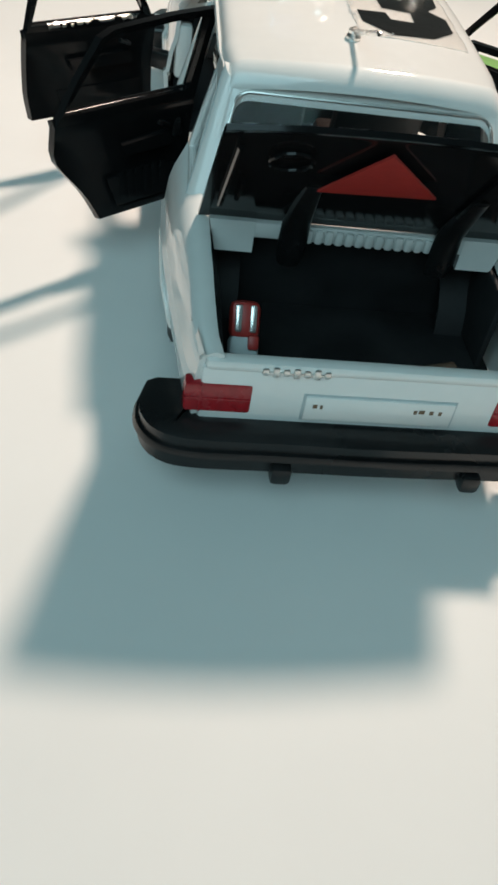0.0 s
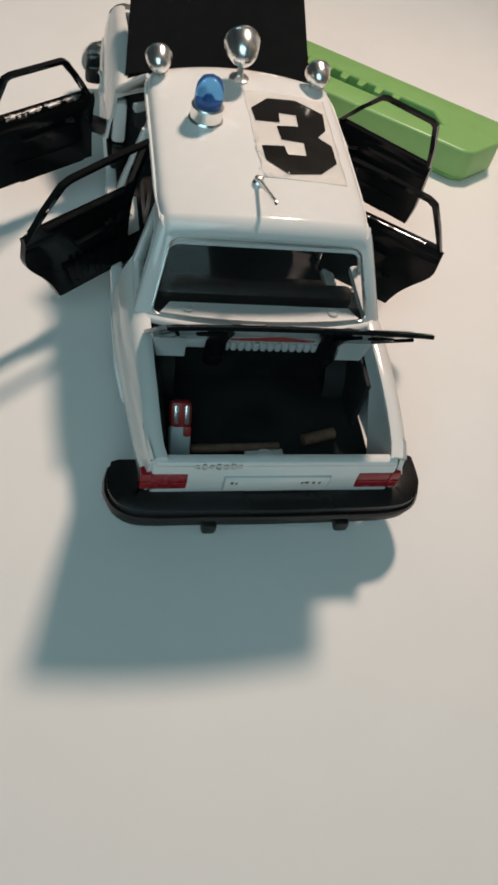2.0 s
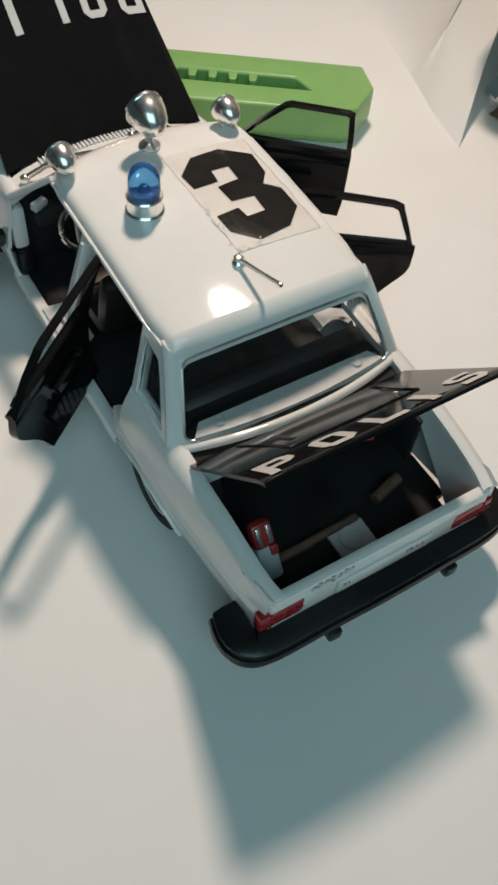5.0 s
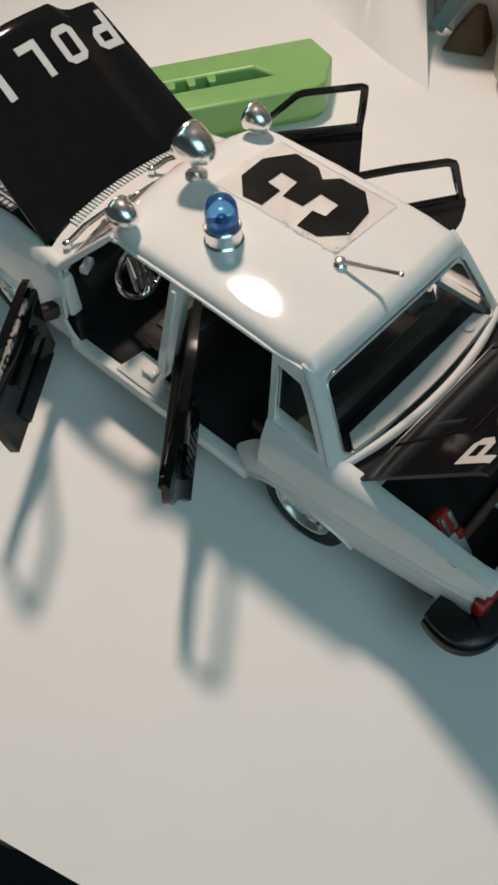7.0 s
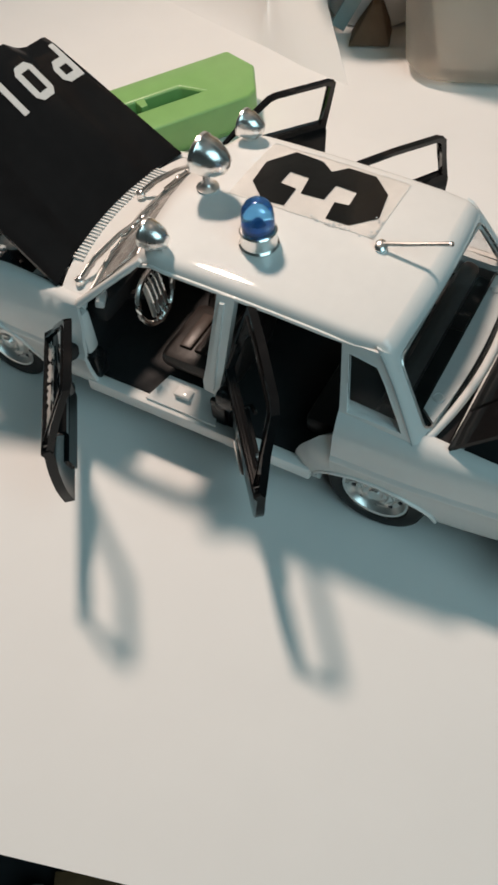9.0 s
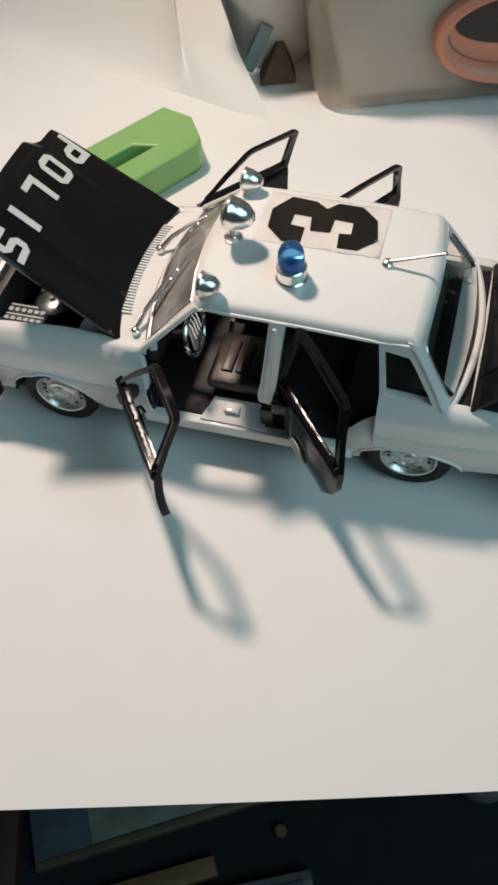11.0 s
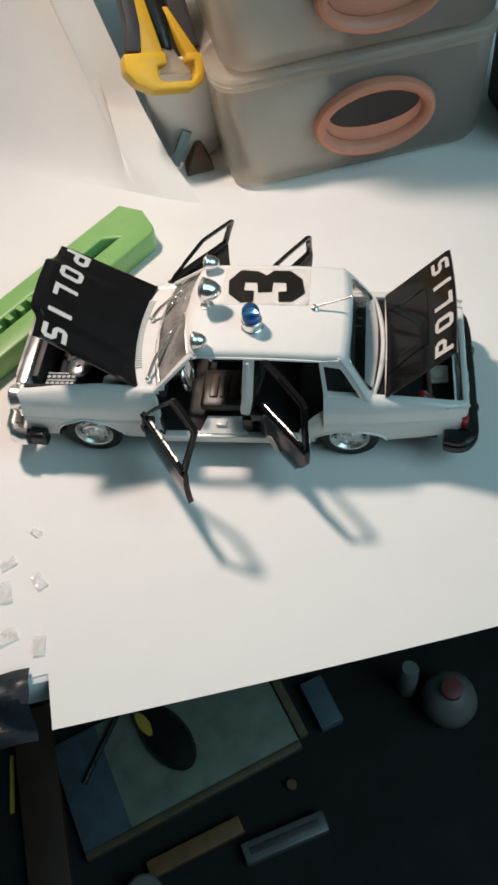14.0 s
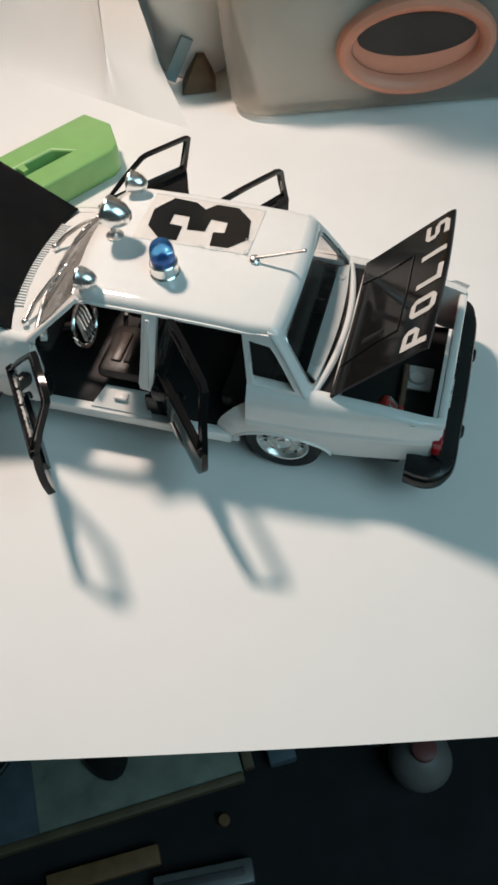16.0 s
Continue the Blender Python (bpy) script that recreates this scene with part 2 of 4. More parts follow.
desk = thing("desk", "white topped desk with a dark wooden edge, paper lying on it", "desk")


def desk_slab(s0, s1, d0, d1, z0, z1, bevel):
    bm = slab(((s0 + s1) / 2, (d0 + d1) / 2, (z0 + z1) / 2), (s1 - s0, d1 - d0, z1 - z0), bevel)
    bmesh.ops.transform(bm, matrix=Matrix(((ex, -ey, 0, -149.6), (ey, ex, 0, 46.9), (0, 0, 1, 0), (0, 0, 0, 1))), verts=bm.verts)
    return bm


part("desktop", desk_slab(-500, 700, 18, 700, -19, -0.6, 3), DESK, desk)
for s0 in (-480, 640):
    part("side_panel", desk_slab(s0, s0 + 30, 30, 680, -720, -19.5, 2), DESKEDGE, desk, "dark brown wooden side panel")

near_sheet = part("paper_sheet", sheet(lambda u, v: desk_point(u, -2.4 * math.sin(min(1, u / 300) * math.pi) * (1 - v) + v * interp(u, [(0, 246), (123, 231.6), (168, 226.5), (217, 221), (420, 212)]), 0.0), lin(0, 420, 24), lin(0, 1, 20), 0.2), PAPER)
tagged(near_sheet, "large white paper sheet lying over the desk's front edge", "paper")
under_sheet = part("paper_sheet", sheet(lambda u, v: desk_point(u, v, -0.25), lin(-420, 480, 16), lin(21, 520, 12), 0.2), PAPER2)
tagged(under_sheet, "second white paper sheet lying under the first", "paper")

# ---- the toy car; forward is +y, its left is -x ----
car = thing("toy_police_car", "white and black diecast toy police car with everything open", "toy car")

RIDE = 4.3
SIDE = [(5, 30.0), (9, 31.6), (14, 32.8), (18.4, 33.25), (19.5, 33.5), (20.1, 32.85), (25, 32.2), (29, 30.8), (31.5, 29.4), (34, 28.2), (37, 27.0)]
TAPER = [(-98, 0.875), (-96, 0.9), (-89, 0.93), (-77, 0.963), (-62, 0.993), (-45, 1.0), (40, 1.0), (60, 0.99), (75, 0.965), (84, 0.93)]
DECK = [(-98, 25.9), (-80, 29.2), (-62, 31.2), (-43, 32.6)]
WING = [(24, 36.0), (45, 34.6), (65, 33.0), (84, 30.5)]
AXLES = (-53.0, 53.5)
HUB_Z = 11.9


def half_width(z, y):
    shoulder = 3.2 * max(0, (z - 29) / 7) * max(0, min(1, (48 - y) / 22)) if y > 15 else 0
    return interp(z, SIDE) * interp(y, TAPER) + shoulder


def hem(y):
    low = 6.5 + interp(y, [(-97, 3.5), (-70, 0)])
    for a in AXLES:
        d = abs(y - a)
        if d < 14.6:
            low = max(low, HUB_Z - RIDE + math.sqrt(14.6 ** 2 - d * d) * (0.86 if a > 0 else 0.56))
    return low


LEVELS = (26.0, 24.6, 23.2, 21.8, 20.7, 20.1, 19.5, 18.6, 17, 15, 13, 11, 9, 7.6, 6.5)
NCOL = 5 + len(LEVELS)


def flank(sx, y, k, top):
    """Point k of the body's section at y, from the inner edge of the opening over the shoulder to the hem."""
    inner = half_width(top, y) - 3.2
    off = 0.6 * min(1, max(0, (-y - 55) / 30))   # the casting sits a little askew
    if k == 0:
        return (sx * inner + off, y, top - 2.2)
    if k == 1:
        return (sx * inner + off, y, top - 0.4)
    if k == 2:
        return (sx * (inner + 1.2) + off, y, top)
    if k == 3:
        z = top - 0.9
    elif k == 4:
        z = min(top - 1.6, 27.4)
    else:
        z = max(LEVELS[k - 5], hem(y) + 0.03 * (NCOL - 1 - k))
    return (sx * half_width(z, y) + off, y, z)


def arc_stations(a, b, axle):
    ys = [a, b] + [y for y in (axle + 14.6 * math.cos(math.pi * i / 14) for i in range(15)) if min(a, b) < y < max(a, b)]
    ys += [y for y in lin(a, b, 16)]
    return sorted(set(round(y, 3) for y in ys))


def arch_point(sx, u, r):
    """The flange in front of the rear wheel, which the open door leaves bare."""
    a = -0.34 + u * (math.acos(9.9 / r) + 0.34)
    y, z = AXLES[0] + r * math.cos(a), HUB_Z - RIDE + (0.56 + 0.37 * (r - 14.6) / 6) * r * math.sin(a)
    return (sx * (half_width(z, y) + 0.15 - 2.6 * ((r - 14.6) / 6) ** 1.6), y, z)


for sx in (-1, 1):
    ys = arc_stations(-97.8, -43, AXLES[0])
    part("rear_wing", sheet(lambda y, k: flank(sx, y, k, interp(y, DECK)), ys, range(NCOL), 1.0, (sx, 0, 0.6)), WHITE, car, sharp=64)
    part("wheel_arch", sheet(lambda u, r: arch_point(sx, u, r), lin(0, 1, 12), lin(14.6, 20.6, 7), 1.2, (sx, 0, 0)), WHITE, car)
    ys = arc_stations(22.6, 80, AXLES[1])
    part("front_wing", sheet(lambda y, k: flank(sx, y, k, interp(y, WING)), ys, range(NCOL), 1.0, (sx, 0, 0.6)), WHITE, car, sharp=64)
    part("sill", slab((sx * 30.6, -6, 7.6), (3.4, 63, 4.2), 0.8), WHITE, car)
    # rolled lips of the wheel arches
    for a, flat, t0 in ((AXLES[0], 0.56, 0.0), (AXLES[1], 0.86, 0.06)):
        lip = []
        for t in lin(math.pi * t0, math.pi * (1 - t0), 22):
            y, z = a + 14.6 * math.cos(t), HUB_Z - RIDE + 14.6 * flat * math.sin(t)
            lip.append((sx * (half_width(max(z, 6.5), y) + 0.1), y, max(z, 6.6)))
        part("arch_lip", tube(lip, 0.5, 8), WHITE, car)
    # boxes behind the wheels
    for a in AXLES:
        part("wheel_well", sheet(lambda x, k: (sx * x, a + 14.2 * math.cos(math.pi * k / 12), HUB_Z - RIDE + 14 * math.sin(math.pi * k / 12)), (19, 31), range(13), 0.6, (0, 0, -1)), MATT, car)

# floor pan and cabin lining
part("floor_pan", slab((0, -4, 7.5), (57, 168, 3), 1), MATT, car)
part("bulkhead", slab((0, 27.5, 21), (54, 2, 27), 0.6), MATT, car)
part("rear_bulkhead", slab((0, -60, 19.5), (50, 1.6, 22), 0.4), MATT, car)

def backlight(u, v, w):
    """The plane of the rear window."""
    return (u, -52.3 - 13.2 * v + (1.4 + 2.2 * v) * (u / 26) ** 2, 49.1 - 18.1 * v - (2.0 - 1.1 * v) * (u / 25) ** 2 - w)


# roof
def roof_point(u, v):
    y0, y1 = 10.5 - 3.2 * u * u, -52.5 + 1.2 * u * u
    y = y0 + (y1 - y0) * v
    z = 53.3 - 0.0008 * (y - 2) ** 2 - 1.55 * u * u - 1.95 * abs(u) ** 34
    z -= 1.6 * max(0, (0.07 - v) / 0.07) ** 2
    x = u * interp(v, [(0, 23.6), (0.12, 24.6), (0.85, 24.8), (1, 23.9)])
    e = max(0, (v - 0.955) / 0.045)
    if e:
        goal = Vector(backlight(x, 0.085, -0.15))
        return tuple(Vector((x, y, z)).lerp(goal, e ** 2.0))
    return (x, y, z)


US = [math.sin(t * math.pi / 2) for t in lin(-1, 1, 81)]
part("roof", sheet(roof_point, US, [0, 0.02, 0.05, 0.08] + lin(0.12, 0.92, 13) + lin(0.94, 1, 20), -0.9), WHITE, car)
part("headlining", sheet(lambda u, v: tuple(Vector(roof_point(u * 0.95, 0.03 + 0.93 * v)) - Vector((0, 0, 1.6))), lin(-1, 1, 21), lin(0, 1, 15), 0.3), MATT, car)
for sx in (-1, 1):
    rail = [roof_point(sx, v) for v in lin(0.0, 0.9, 14)]
    part("drip_rail", tube([(x + sx * 0.2, y, z - 0.3) for x, y, z in rail], [0.5] * 12 + [0.35, 0.15], 6), WHITE, car)

    # pillar behind the rear door, with its small window
    def quarter(y, z, w):
        return (sx * (29.4 - (z - 31) / 18 * 4.9 - w), y, z)

    outer = [(-41.3, 48.0), (-42.3, 40), (-43.2, 31.5), (-52, 31), (-59.6, 30.4), (-56.4, 36.4), (-53.2, 42.2), (-49.4, 48.0)]
    inner = [(-43.0, 45.8), (-43.8, 39), (-44.7, 32.0), (-50, 32.0), (-56.9, 31.9), (-54.4, 36.6), (-51.6, 41.6), (-49.4, 44.8)]
    pil = part("rear_pillar", ring_plate(outer, inner, quarter, 1.6), WHITE, car)
    part("quarter_window", plate(inner, lambda y, z, w: quarter(y, z, 0.7 + w), 0.4), PANE, pil).visible_shadow = False
    part("window_trim", tube([quarter(y, z, 0.15) for y, z in inner], 0.22, 6, closed=True), WHITE, pil)

    def pillar_skin(v, q):
        """Rounds the corner from the side of the pillar to the frame of the rear window."""
        y, z = interp(v, [(0, -48.4), (0.12, -50.4), (0.36, -53.3), (0.66, -56.4), (1, -59.8)]), interp(v, [(0, 49.0), (0.12, 46.5), (0.36, 42.0), (0.66, 36.4), (1, 29.8)])
        a0 = Vector(quarter(y, z, -0.05))
        c0 = Vector(backlight(sx * (22.9 + 3.7 * v), 0.03 + 0.97 * v, -0.1))
        mid = Vector((a0.x + sx * 0.15, (a0.y + 2 * c0.y) / 3 - 0.3, max(a0.z, c0.z) * 0.35 + (a0.z + c0.z) / 2 * 0.65))
        return tuple(a0 * (1 - q) ** 2 + mid * (2 * q * (1 - q)) + c0 * q * q)

    part("pillar_edge", sheet(pillar_skin, lin(0, 1, 13), lin(0, 1, 9), 0.8, (sx, -0.6, 0.4)), WHITE, pil)
    part("pillar_seam", tube([pillar_skin(v, 0.04) for v in lin(0.06, 0.98, 9)], 0.17, 5), GREY, pil)
    # middle and front pillars
    post = [(-10.6, 23.6), (-10.4, 26), (-11.4, 31), (-13.4, 49.6), (-17.6, 49.6), (-15.8, 31), (-14.8, 26), (-13.8, 23)]
    part("middle_pillar", plate(post, lambda y, z, w: (sx * (interp(z, [(9, 31.2), (20, 31.6), (31, 30.2), (50, 25.2)]) - w), y, z), 2.2), WHITE, car)
    part("pillar_rib", plate([(-12.1, 25), (-12.6, 31), (-14.4, 48), (-15.4, 48), (-14.2, 31), (-13.4, 25)], lambda y, z, w: (sx * (interp(z, [(9, 31.2), (20, 31.6), (31, 30.2), (50, 25.2)]) + 0.7 - w), y, z), 1.4), WHITE, car)
    part("door_sill_post", slab((sx * 28.6, -12.0, 13), (1.6, 4.0, 9), 0.6), PLASTIC, car)
    part("front_pillar", tube([(sx * (29.9 - 6.0 * k), 22.4 - 16.0 * k, 35.4 + 14.2 * k) for k in lin(0, 1, 7)], [1.0, 1.0, 0.95, 0.9, 0.9, 0.9, 0.6], 16), WHITE, car)
    part("door_post", slab((sx * 28.8, 25.0, 24.4), (4.2, 4.4, 13), 1.2), WHITE, car)
    part("hinge_well", slab((sx * 28.6, 23.8, 13.6), (4.2, 4.0, 8), 0.8), PLASTIC, car)
    part("hinge_arm", slab((sx * 34.2, 26.6, 21), (8, 3, 4.5), 0.8, T(0, 0, 0, 0, 0, sx * 25)), PLASTIC, car)
    part("hinge_arm", slab((sx * 31.5, -17, 24), (4, 5, 5), 1.2), PLASTIC, car)

# rear window frame
def rounded(w0, w1, v0, v1, r, n=4):
    pts = []
    for cx, cy, a0 in ((1, 1, 0), (-1, 1, 90), (-1, -1, 180), (1, -1, 270)):
        for i in range(n + 1):
            a = radians(a0 + 90 * i / n)
            v = ((v0 + v1) / 2 + cy * ((v1 - v0) / 2 - r / 22)) + math.sin(a) * r / 22
            half = w0 + (w1 - w0) * (v - v0) / (v1 - v0)
            pts.append((cx * (half - r) + math.cos(a) * r, v))
    return pts


o, i = rounded(23.4, 27.6, 0.02, 1.04, 1.6, 6), [(u, v - (0.035 * (u / 25) ** 2 if v > 0.5 else -0.02 * (u / 22) ** 2)) for u, v in rounded(22.3, 26.0, 0.09, 0.965, 2.0, 6)]
fr = part("rear_window_frame", ring_plate(o, i, backlight, 1.4), WHITE, car)
part("frame_lip", tube([backlight(u, 1.012 - 0.02 * (u / 26) ** 4, 0.0) for u in lin(-26.6, 26.6, 25)], 1.0, 12), WHITE, fr)
part("rear_window", sheet(lambda u, v: backlight(u * (22.6 + 3.6 * v), v, 0.9), lin(-1, 1, 25), lin(0.07, 0.985, 7)), REARPANE, fr).visible_shadow = False
part("window_trim", tube([backlight(u, v, -0.1) for u, v in i], 0.3, 6, closed=True), SILVER, fr)

# windscreen and cowl
def screen(u, v, w):
    half = 23.4 + 5.6 * v
    b = (u / 24) ** 2
    return (u * half / 24, 10.0 + 15.4 * v - (3.2 + 1.2 * v) * b, 50.8 - 13.3 * v - 1.0 * b - w)


so = [(-24, 0), (-12, 0), (0, 0), (12, 0), (24, 0), (24, 0.5), (24, 1), (12, 1), (0, 1), (-12, 1), (-24, 1), (-24, 0.5)]
si = [(-22, 0.08), (-12, 0.08), (0, 0.08), (12, 0.08), (22, 0.08), (22.4, 0.5), (22.6, 0.93), (12, 0.93), (0, 0.93), (-12, 0.93), (-22.6, 0.93), (-22.4, 0.5)]
ws = part("windscreen_frame", ring_plate(so, si, screen, 1.2), WHITE, car)
part("windscreen", sheet(lambda u, v: screen(u, v, 0.8), lin(-22.6, 22.6, 11), (0.07, 0.5, 0.94), 0.0), DUSTY, ws).visible_shadow = False
part("window_trim", tube([screen(u, v, -0.1) for u, v in si], 0.35, 6, closed=True), CHROME, ws)


def cowl_point(u, v):
    x = u * (30.2 - 0.8 * v)
    y = 25.4 - 4.4 * u * u + v * (8.6 - 1.0 * u * u)
    return (x, y, 37.3 - 0.6 * v - 1.3 * u * u - 1.0 * abs(u) ** 6)


cowl = part("cowl", sheet(cowl_point, lin(-1, 1, 25), lin(0, 1, 6), -1.2), WHITE, car)
bm = bmesh.new()
for k in range(34):
    u = -0.62 + 1.24 * k / 33
    x, y, z = cowl_point(u, 0.82)
    block(bm, (x, y, z + 0.25), (0.42, 3.0, 0.7), 0)
part("air_louvre", bm, WHITE, cowl)
# grey blocks paint the shade between the white slats
bm = bmesh.new()
for k in range(33):
    u = -0.60 + 1.2 * k / 32
    x, y, z = cowl_point(u, 0.82)
    block(bm, (x, y, z + 0.02), (0.5, 2.6, 0.3), 0)
part("louvre_shadow_gap", bm, GREY, cowl)
for a, x1, x2 in ((Vector((-24.6, 25.4, 36.9)), -8.0, -3.5), (Vector((6.5, 28.6, 38.2)), 16.0, 20.0)):
    b = Vector(screen(x1 * 24 / 27, 0.56, -1.1))
    c = Vector(screen(x2 * 24 / 27, 0.36, -0.7))
    e = Vector(screen((x1 - 7.5) * 24 / 27, 0.86, -0.6))
    wip = part("wiper", tube([a, a.lerp(b, 0.3) + Vector((0, 0.5, 0.9)), a.lerp(b, 0.7) + Vector((0, 0.4, 0.9)), b], [0.75, 0.7, 0.55, 0.45], 8), CHROME, car)
    part("wiper_blade", tube([e, e.lerp(c, 0.5) + Vector((0, 0.1, 0.2)), c], [0.32, 0.6, 0.32], 8), CHROME, wip)
    for q in (0.3, 0.5, 0.7):
        p = e.lerp(c, q)
        part("blade_clip", slab(tuple(p + Vector((0, 0.2, 0.4))), (1.5, 0.9, 0.9), 0.25), CHROME, wip)
    part("wiper_pivot", lathe([(1.2, -0.8), (1.2, 0.5), (0.6, 1.0), (0, 1.1)], T(*a), 12), CHROME, wip)

# nose: grille, headlamps, bumper
nose = part("front_panel", slab((0, 80.2, 20), (56, 2.4, 19), 0.8), WHITE, car)
gr = part("grille_frame", ring_plate([(-17, 12), (17, 12), (17, 30), (-17, 30)], [(-15.4, 13.4), (15.4, 13.4), (15.4, 28.6), (-15.4, 28.6)], lambda u, v, w: (u, 84 - w, v), 2.4), CHROME, car)
for k in range(17):
    part("grille_bar", slab((-14.4 + 1.8 * k, 83.2, 21), (0.6, 0.8, 15.4)), CHROME, gr)
part("slam_panel", slab((0, 80.4, 30.0), (44, 4.6, 1.4), 0.5), CHROME, car)
for sx in (-1, 1):
    hl = part("headlamp", lathe([(4.6, -4), (5.4, 0), (5.6, 1.4), (5.0, 2.4), (4.4, 2.0)], T(sx * 24.4, 83.0, 24, -90), 24, caps=False), CHROME, car)
    part("headlamp_lens", lathe([(4.6, 1.8), (3.4, 3.0), (1.7, 3.6), (0, 3.8)], T(sx * 24.4, 83.0, 24, -90), 20), SILVER, hl)
    part("side_light", slab((sx * 29.2, 79.8, 21.5), (3, 3.4, 5.4), 0.9), CHROME, car)
    part("bumper_end", slab((sx * 34.0, 75.6, 10.4), (5.8, 8.4, 6.6), 1.6, T(0, 0, 0, 0, 0, sx * 5), 3), PLASTIC, car)
    part("rubber_lip", tube([(sx * 35.2, 80.2, 8.2), (sx * 33.6, 85.4, 8.0), (sx * 30, 87.8, 8.0), (sx * 15, 89.0, 8.0)], [1.6, 1.7, 1.6, 1.2], 8), PLASTIC, car)
fb = part("front_bumper", tube([(-34.9, 79.4, 11.0), (-34.8, 82.0, 10.8), (-33.6, 85.2, 10.6), (-30, 87.4, 10.6), (-15, 88.6, 10.6), (0, 89, 10.6), (15, 88.6, 10.6), (30, 87.4, 10.6), (33.6, 85.2, 10.6), (34.8, 82.0, 10.8), (34.9, 79.4, 11.0)], 3.4, 14, flat=1.2), CHROME, car)
for x in (-11, 11):
    part("overrider", slab((x, 90.4, 10.6), (2.6, 3, 9), 1), CHROME, fb)

# engine bay
part("engine_bay_lining", slab((0, 54, 12.5), (44, 50, 5), 0.6), MATT, car)
for sx in (-1, 1):
    part("inner_wing", slab((sx * 22.6, 54, 21), (1.6, 50, 18), 0.4), MATT, car)
eng = part("engine_block", slab((2, 53, 19), (15, 28, 12), 1.6), DARKGREY, car)
part("valve_cover", slab((2, 53, 26.5), (8, 26, 4), 1.4), CHROME, eng)
part("oil_cap", lathe([(1.8, 0), (1.8, 1.2), (0, 1.3)], T(2, 60, 28.4), 12), CHROME, eng)
part("air_filter", lathe([(5.4, 0), (5.6, 0.8), (5.6, 3.6), (4.6, 4.4), (1, 4.6), (0.8, 5.6), (0, 5.6)], T(-9, 60, 22), 20), CHROME, eng)
bat = part("battery", slab((-16.5, 66, 21), (9, 13, 9), 0.6), DARKGREY, car)
for k in range(12):
    part("cell_cap", lathe([(0.8, 0), (0.8, 0.7), (0, 0.8)], T(-18.4 + 3.6 * (k % 2), 60.8 + 2.1 * (k // 2), 25.5), 10), GREY, bat)
for x in (-20.2, -16.6, -12.8):
    part("battery_rib", slab((x, 66, 25.7), (0.7, 12.4, 0.6), 0.15), GREY, bat)
part("radiator", slab((0, 76.2, 21), (34, 2.6, 16), 0.4), DARKGREY, car)
part("washer_bottle", slab((-16, 44, 20), (8, 10, 11), 2), SILVER, car)
part("hose", tube([(8, 74, 25), (9, 68, 28), (6, 62, 27)], 1.2, 8), PLASTIC, car)

# bonnet: hinged at the cowl
HD, HN = Vector((0, 0.749, 0.663)), Vector((0, -0.663, 0.749))


def bonnet_point(u, v):
    ax = abs(u)
    length = interp(ax, [(0, 44.8), (0.52, 44.5), (0.58, 43.2), (0.64, 41.6), (0.70, 41.0), (1, 40.7)])
    x = u * (27.6 - 3.0 * v)
    s = v * length
    rise = 1.7 - interp(ax, [(0, 0), (0.5, 0.1), (0.62, 0.75), (0.72, 0.9), (0.94, 0.9), (1, 1.4)]) * (0.35 + 0.65 * v)
    rise -= (1.3 if ax < 0.6 else 1.3 - 0.7 * min(1, (ax - 0.6) / 0.06)) * max(0, (v - 0.9) / 0.1) ** 2
    base = Vector((0, 34.3 - 3.6 * u * u * (1 - v), 36.2 - 1.2 * u * u))
    p = base + HD * s + HN * rise
    return (x, p.y, p.z)


bonnet = part("bonnet", sheet(bonnet_point, lin(-1, 1, 81), lin(0, 1, 41), -1.1), BLACK, car)
part("bonnet_brace", tube([(-20, 40, 38.6), (0, 44, 42.2), (20, 40, 38.6)], 0.9, 6), PLASTIC, bonnet)

# boot lid: hinged under the rear window
LD, LN = Vector((0, -0.716, 0.699)), Vector((0, 0.699, 0.716))
BW = 27.2


def lid_point(u, v, w=0.0):
    rise = 0.6 - 0.4 * abs(u) ** 3 - 0.5 * max(0, (v - 0.93) / 0.07) ** 2
    base, tip = Vector((0, -67.5 + 1.0 * u * u, 31.2 - 0.3 * u * u)), Vector((0, -91.2 + 1.1 * u * u, 57.8 - 1.2 * u * u))
    p = base.lerp(tip, v) + LN * (rise + w)
    return (u * (BW - 0.6 * v) - 0.6, p.y, p.z)


lid = part("boot_lid", sheet(lid_point, lin(-1, 1, 41), lin(0, 1, 31), -0.8), BLACK, car)
ridge = [lid_point(u, v, 0.1) for u, v in ((-0.62, 0.02), (-0.55, 0.4), (-0.55, 0.62), (0, 0.62), (0.55, 0.62), (0.55, 0.4), (0.62, 0.02))]
part("pressed_edge", tube(ridge, 0.24, 6), BLACK, lid)
tri = [lid_point(u, v, -2.0) for u, v in ((-0.42, 0.52), (0.24, 0.55), (-0.16, 0.92))]
part("warning_triangle", plate([(0, 0), (1, 0), (2, 0)], lambda a, b, w: tuple(Vector(tri[int(a)]) - LN * w), 0.4), RED, lid, "red warning triangle under the lid")
for x in (-11.8, 14.6):
    part("hinge_strap", tube([(x, -69.4, 24.4), (x, -69.7, 26.4), (x, -69.9, 29), (x, -70.2, 32.4), (x, -73.6, 37.6), (x, -78.0, 43.0)], [2.0, 2.4, 2.5, 2.4, 2.0, 1.4], 10, flat=0.6), PLASTIC, lid)


